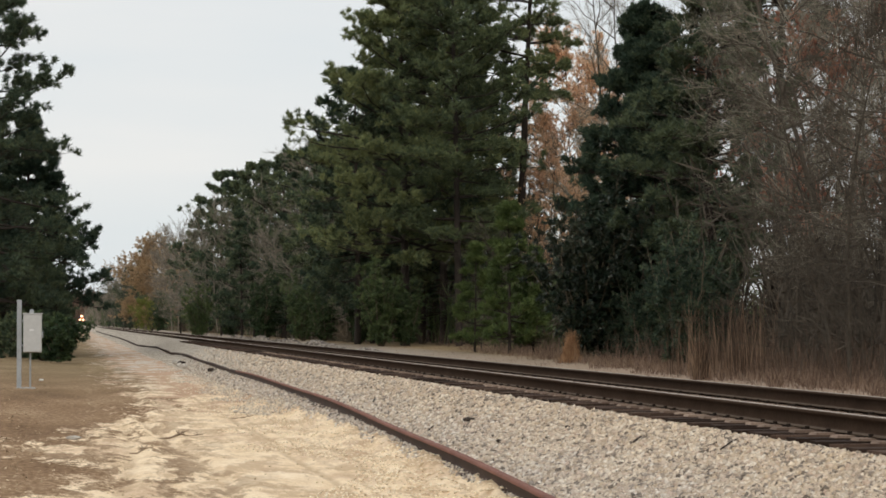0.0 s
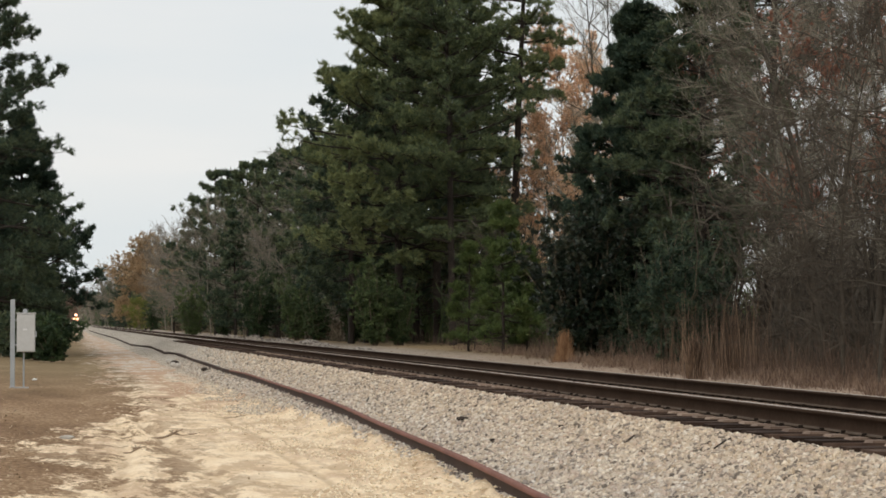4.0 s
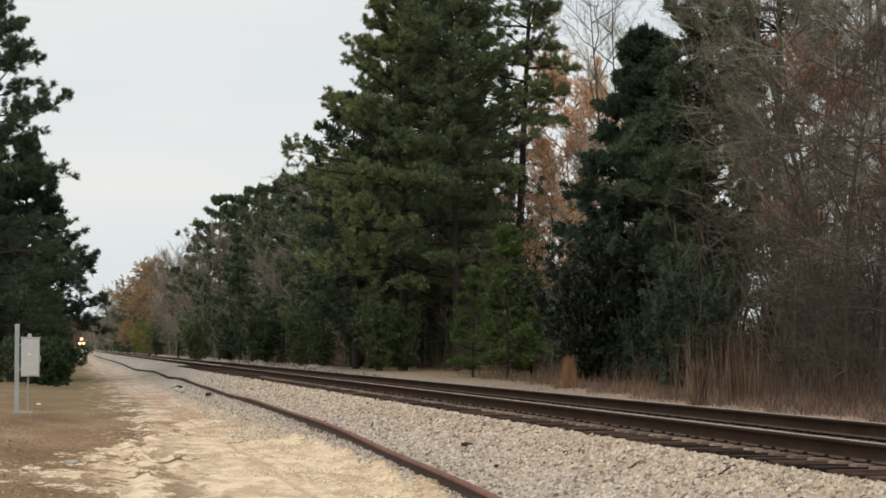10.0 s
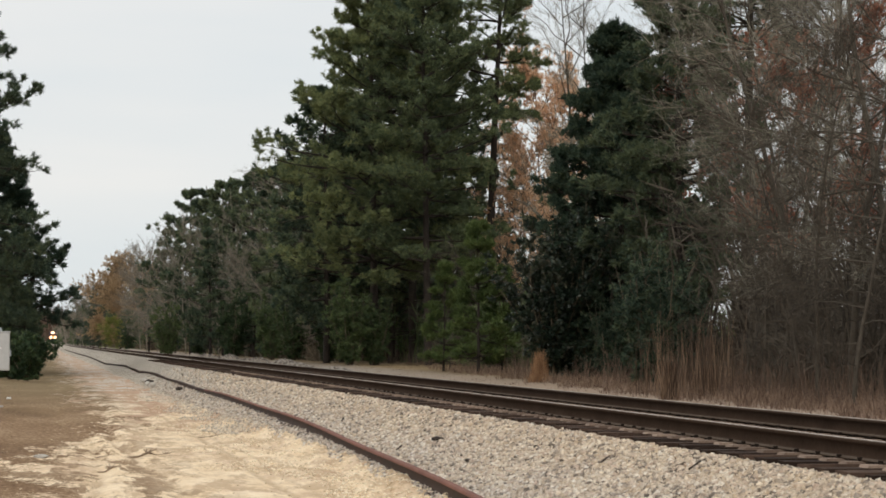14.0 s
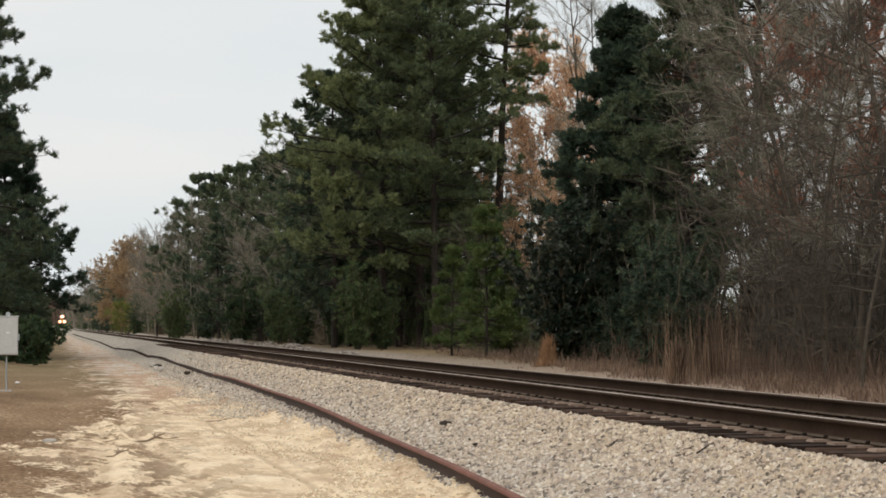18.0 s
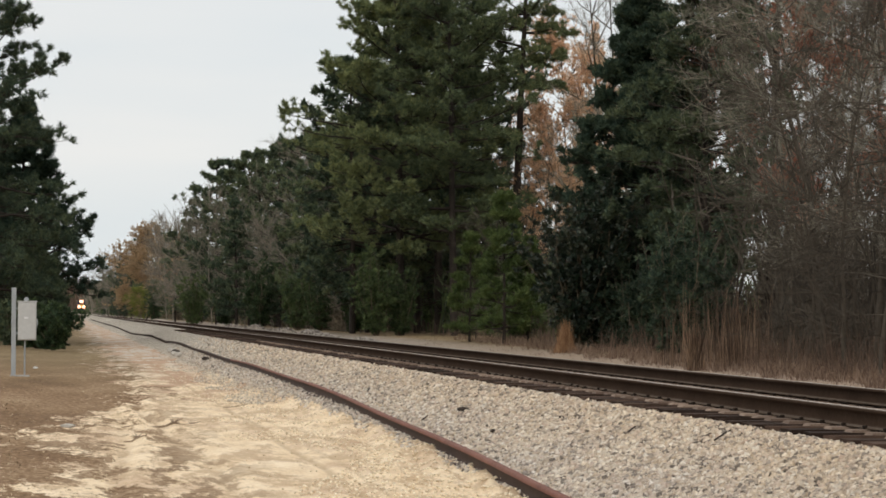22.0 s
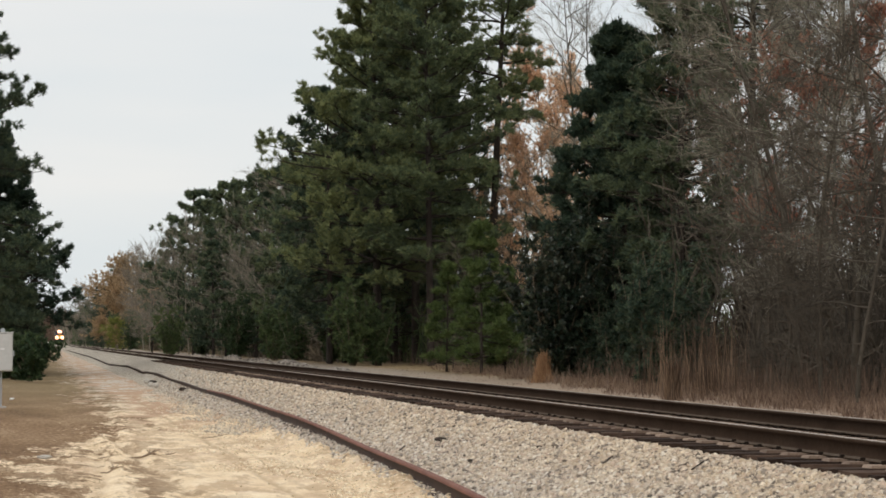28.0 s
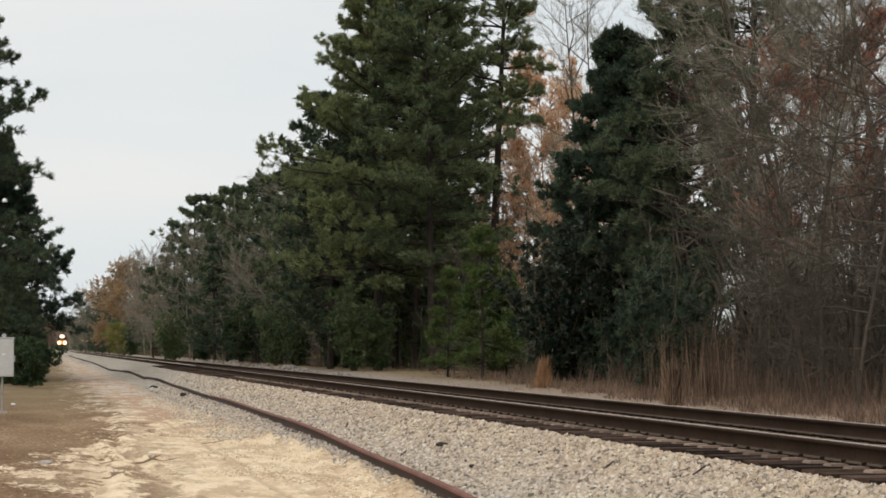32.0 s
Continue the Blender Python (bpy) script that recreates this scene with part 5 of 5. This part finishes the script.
thicket("farthest_woods", 95, 1800, 600, 3200, lambda y: edge_x(y) - 1.0, 34, 5.0, 14.0, 0.7, 10, M_TWIG_PALE, "farthest woods along the line, haze in their grey")
thicket("roadside_woods", 99, 900, 230, 1500, lambda y: -16.0 - 0.004 * y, -4.5, 5.0, 13.0, 0.22, 10, M_TWIG_BROWN, "distant brown woods on the near side of the line")
thicket("bend_woods", 90, 1500, 1900, 3100, lambda y: 0.0 * y - 22.0, 24, 18.0, 30.0, 1.1, 10, M_TWIG_BROWN, "farthest brown woods where the line bends away")
thicket("farthest_evergreens", 96, 600, 600, 3200, lambda y: edge_x(y) - 1.0, 32, 2.0, 9.0, 0.8, 10, M_SHRUB, "farthest evergreens along the line")


# ---- odds and ends by the track ----
def lump_mesh(seed, size):
    """A rough, broken chunk."""
    r = random.Random(seed)
    bm = bmesh.new()
    bmesh.ops.create_icosphere(bm, subdivisions=2, radius=1)
    for v in bm.verts:
        v.co = Vector((v.co.x * size[0], v.co.y * size[1], v.co.z * size[2])) * (1 + 0.35 * noise.noise(v.co * 1.4 + Vector((seed, 0, 0)))) * r.uniform(0.94, 1.06)
    return bm


M_CHUNK = surface("dark_rotten_wood", (0.02, 0.015, 0.012), (0.06, 0.045, 0.035), 18, 3, 0.9)
M_PALE_ROCK = surface("pale_broken_stone", (0.34, 0.31, 0.27), (0.56, 0.52, 0.46), 14, 2, 0.9, bump=0.01)


def chunk(name, x, y, size, mat, label, seed, category):
    ob = part(name, lump_mesh(seed, size), mat)
    ob.location = (x, y, max(float(bed_height(x, y)), float(land(x, y))) + 0.045 + size[2] * 0.6)
    tagged(ob, label, category, "debris beside the track")


chunk("wood_chunk", 4.66, 29.1, (0.075, 0.05, 0.028), M_CHUNK, "dark rotten wood chunk lying on the ballast", 1, "debris")
chunk("wood_chunk", 4.42, 25.6, (0.028, 0.03, 0.02), M_CHUNK, "small dark wood chunk lying on the ballast", 2, "debris")
chunk("wood_chunk", 4.95, 24.6, (0.03, 0.025, 0.018), M_CHUNK, "small dark wood chunk lying on the ballast", 3, "debris")
chunk("wood_chunk", 3.86, 88.0, (0.15, 0.2, 0.07), M_CHUNK, "dark broken timber beside the loose rail", 4, "debris")
chunk("wood_chunk", 4.02, 72.0, (0.11, 0.12, 0.06), M_CHUNK, "dark broken timber beside the loose rail", 5, "debris")
chunk("rock", 3.72, 86.0, (0.12, 0.12, 0.08), M_PALE_ROCK, "pale broken rock beside the loose rail", 6, "rock")
chunk("rock", 3.8, 91.0, (0.13, 0.13, 0.09), M_PALE_ROCK, "pale broken rock beside the loose rail", 7, "rock")
chunk("rock", 3.74, 83.0, (0.11, 0.1, 0.09), M_PALE_ROCK, "pale broken rock beside the loose rail", 8, "rock")
chunk("rock", -0.75, 66.0, (0.07, 0.06, 0.03), surface("white_stone", (0.7, 0.7, 0.68), (0.8, 0.8, 0.78)), "small white stone on the brown grass", 9, "rock")
chunk("rock", 0.05, 32.6, (0.09, 0.08, 0.03), M_PALE_ROCK, "flat pale stone at the road's edge", 10, "rock")


def stick(a, b, r, label, mat=None):
    bm = bmesh.new()
    a, b = Vector(a), Vector(b)
    m = (a + b) / 2 + Vector((0.02, 0.03, 0.012))
    rod(bm, a, m, r, 6)
    rod(bm, m, b, r, 6, r * 0.6)
    tagged(part("stick", bm, mat or M_CHUNK), label, "stick", "debris beside the track")


for x, y, dx, dy, r in ((4.25, 29.6, 0.12, 0.35, 0.009), (4.55, 37.5, 0.1, 0.7, 0.012), (4.9, 21.5, 0.16, 0.3, 0.008), (5.1, 19.2, 0.2, 0.22, 0.008)):
    z0, z1 = float(bed_height(x, y)) + 0.05, float(bed_height(x + dx, y + dy)) + 0.055
    stick((x, y, z0), (x + dx, y + dy, z1), r, "thin dead stick lying on the ballast")
M_ROOT = surface("bleached_brown_root", (0.17, 0.115, 0.072), (0.33, 0.235, 0.155), 16, 2, 0.9)


def branch(points, r, label):
    """A crooked dead branch with a frayed end, lying on the sand."""
    bm = bmesh.new()
    pts = [Vector((x, y, float(land(x, y)) + r * 0.5)) for x, y in points]
    for k in range(len(pts) - 1):
        rod(bm, pts[k], pts[k + 1], r * (0.5 + 0.5 * k / len(pts)), 6, r * (0.5 + 0.5 * (k + 1) / len(pts)))
    rr = random.Random(len(points))
    for k in range(7):
        d = Vector((rr.uniform(-0.05, 0.16), rr.uniform(-0.3, 0.5), rr.uniform(0.0, 0.05)))
        rod(bm, pts[-1], pts[-1] + d, r * 0.6, 5, r * 0.25)
    tagged(part("branch", bm, M_ROOT), label, "branch", "debris beside the track")


branch(((0.78, 34.5), (0.98, 34.2), (1.2, 34.35), (1.38, 34.7), (1.52, 35.2)), 0.022, "crooked dead branch lying on the sand road")
branch(((1.55, 35.2), (1.66, 35.0), (1.78, 35.1)), 0.010, "short dead twig lying on the sand road")
branch(((0.72, 30.4), (0.80, 30.2), (0.88, 30.5)), 0.014, "short dead twig lying on the sand road")
branch(((2.62, 41.5), (2.75, 41.2), (2.95, 41.6)), 0.009, "short dead twig lying on the sand road")


# ---- grass, reeds and brush ----
def stalks(name, seed, n, spotter, height, width, mat, label, lean=0.16, fan=1):
    rng = np.random.default_rng(seed)
    x, y = spotter(rng, n)
    base = np.stack([x, y, land(x, y) - 0.02], 1)
    h = height(rng, x, y)
    way = unit(np.stack([rng.normal(0, lean, n), rng.normal(0, lean, n), np.ones(n)], 1))
    mid = base + way * (h * 0.55)[:, None]
    tip = mid + unit(way + rng.normal(0, lean * 1.2, (n, 3))) * (h * 0.45)[:, None]
    a = rng.uniform(0, 3.14, n)
    side = np.stack([np.cos(a), np.sin(a), np.zeros(n)], 1) * (width * rng.uniform(0.6, 1.3, n))[:, None] * 0.5
    v = np.stack([base - side, base + side, mid + side, mid - side, tip + side * 0.25, tip - side * 0.25], 1).reshape(-1, 3)
    b = np.arange(n)[:, None] * 6
    f = np.stack([b + np.array([[0, 1, 2, 3]]), b + np.array([[3, 2, 4, 5]])], 1).reshape(-1, 4)
    ob = part(name, mesh_of(name, v, f), mat)
    tagged(ob, label, "grass", kind="stuff")


def verge(y0, y1, depth):
    def f(rng, n):
        y = 1 / (1 / y0 + (1 / y1 - 1 / y0) * rng.uniform(0, 1, n))
        return edge_x(y) + rng.uniform(0, 1, n) ** 1.5 * depth + 0.4 * np.sin(y * 0.8), y
    return f


def clumps(centres, r):
    def f(rng, n):
        c = np.array(centres)[rng.integers(0, len(centres), n)]
        return c[:, 0] + rng.normal(0, r, n), c[:, 1] + rng.normal(0, r, n)
    return f


stalks("bank_grass", 67, 15000, lambda r, n: (lambda y: (r.uniform(0, 1, n) * (edge_x(y) - 10.9) + 10.9, y))(1 / (1 / 36 + (1 / 150 - 1 / 36) * r.uniform(0, 1, n))), lambda r, x, y: r.uniform(0.03, 0.15, len(x)) * (0.6 + 0.5 * np.sin(y * 0.7 + x) * np.sin(x * 1.9)), 0.016, M_WEED, "short dead grass on the bank beyond the track", 0.5)
stalks("verge_grass", 61, 19000, verge(36, 130, 3.5), lambda r, x, y: r.uniform(0.08, 0.42, len(x)) * (0.7 + 0.5 * np.sin(y * 0.9) * np.sin(y * 0.23)), 0.012, M_WEED, "short dead tan grass along the wood's edge", 0.32)
stalks("brush", 62, 10000, lambda r, n: (lambda p: (p[0] + 0.9, p[1]))(verge(36, 240, 5.0)(r, n)), lambda r, x, y: r.uniform(0.3, 1.9, len(x)) * (0.62 + 0.38 * np.sin(y * 0.37) * np.sin(y * 1.13 + 1)), 0.012, M_TWIG_BROWN, "brown leafless brush under the trees", 0.26)
stalks("weeds", 68, 14000, lambda r, n: (lambda p: (p[0] - 0.7, p[1]))(verge(36, 115, 4.0)(r, n)), lambda r, x, y: r.uniform(0.08, 0.62, len(x)) * (0.6 + 0.4 * np.sin(y * 0.53 + 2) * np.sin(y * 1.7)), 0.014, M_WEED, "grey-tan dead weeds along the wood's edge", 0.45)
stalks("reeds", 63, 460, clumps([spot(14.4, 66), spot(14.95, 65), spot(15.25, 66), spot(15.6, 65), spot(15.1, 66), spot(14.1, 68), spot(15.9, 66)], 0.36), lambda r, x, y: r.uniform(0.5, 2.3, len(x)), 0.012, M_REED, "tall dry tan reeds at the wood's edge", 0.07)
stalks("broom_grass", 64, 1500, clumps([spot(11.45, 87), spot(11.47, 86.8)], 0.14), lambda r, x, y: r.uniform(0.72, 1.0, len(x)) * 1.35 * np.maximum(1 - np.hypot(x - x.mean(), y - y.mean()) / 0.44, 0.22), 0.014, M_BROOM, "upright clump of orange broom grass", 0.09)
stalks("broom_grass", 65, 300, clumps([spot(14.42, 63)], 0.10), lambda r, x, y: r.uniform(0.5, 1.0, len(x)) * 1.3 * np.maximum(1 - (np.hypot(x - x.mean(), y - y.mean()) / 0.36) ** 2, 0.3), 0.022, M_REED, "slim clump of orange broom grass", 0.09)
stalks("road_grass", 66, 8000, lambda r, n: (r.uniform(-4, -0.4, n), 1 / (1 / 24 + (1 / 100 - 1 / 24) * r.uniform(0, 1, n))), lambda r, x, y: r.uniform(0.015, 0.06, len(x)), 0.02, M_DRYGRASS, "sparse short dead grass beside the sand road", 0.9)


# ---- sleepers ----
def sleepers():
    def tie_mesh(seed):
        r = random.Random(seed)
        bm = bmesh.new()
        box(bm, (2.59, 0.26, 0.18), (0, 0, -0.09), 0.0)
        for v in bm.verts:
            v.co += Vector((r.uniform(-0.03, 0.03), r.uniform(-0.012, 0.012), r.uniform(-0.008, 0.004)))
        me = bpy.data.meshes.new("sleeper")
        bm.to_mesh(me)
        bm.free()
        me.materials.append(M_TIE)
        return me

    def plate_mesh():
        bm = bmesh.new()
        box(bm, (0.48, 0.19, 0.024), (0, 0, 0.004), 0.0)
        for v in bm.verts:
            if v.co.z > 0:
                v.co.x *= 0.93
        me = bpy.data.meshes.new("tie_plate")
        bm.to_mesh(me)
        bm.free()
        me.materials.append(M_PLATE)
        return me

    def anchor_mesh():
        bm = bmesh.new()
        box(bm, (0.22, 0.05, 0.045), (0, 0, 0.0), 0.0)
        box(bm, (0.03, 0.03, 0.026), (-0.10, -0.12, 0.028), 0.0)
        me = bpy.data.meshes.new("rail_anchor")
        bm.to_mesh(me)
        bm.free()
        me.materials.append(M_IRON)
        return me

    ties, plate, anchor = [tie_mesh(s) for s in range(6)], plate_mesh(), anchor_mesh()
    top = HEAD - RAIL_TALL - 0.017
    r = random.Random(4)
    for k in range(230):
        y = 12.0 + 0.495 * k
        tie = part("sleeper", ties[k % 6], M_TIE, TRACK, at=(MIDDLE + r.uniform(-0.03, 0.03), y + r.uniform(-0.02, 0.02), top))
        tie.rotation_euler[2] = r.uniform(-0.012, 0.012)
        if k < 130:
            for x in (RAIL_NEAR, RAIL_FAR):
                part("tie_plate", plate, M_PLATE, tie, at=(x - MIDDLE, 0, 0.001))
                part("rail_anchor", anchor, M_IRON, tie, at=(x - MIDDLE, 0.135, 0.004))


sleepers()


# ---- motion ----
def motions():
    line = ((0.0, 1520.0), (8.0, 1325.0), (16.0, 1150.0), (24.0, 1015.0), (32.0, 885.0))
    walk(ENGINE, [(t, pose(MIDDLE, y, HEAD + float(grade(y)))) for t, y in line])


motions()
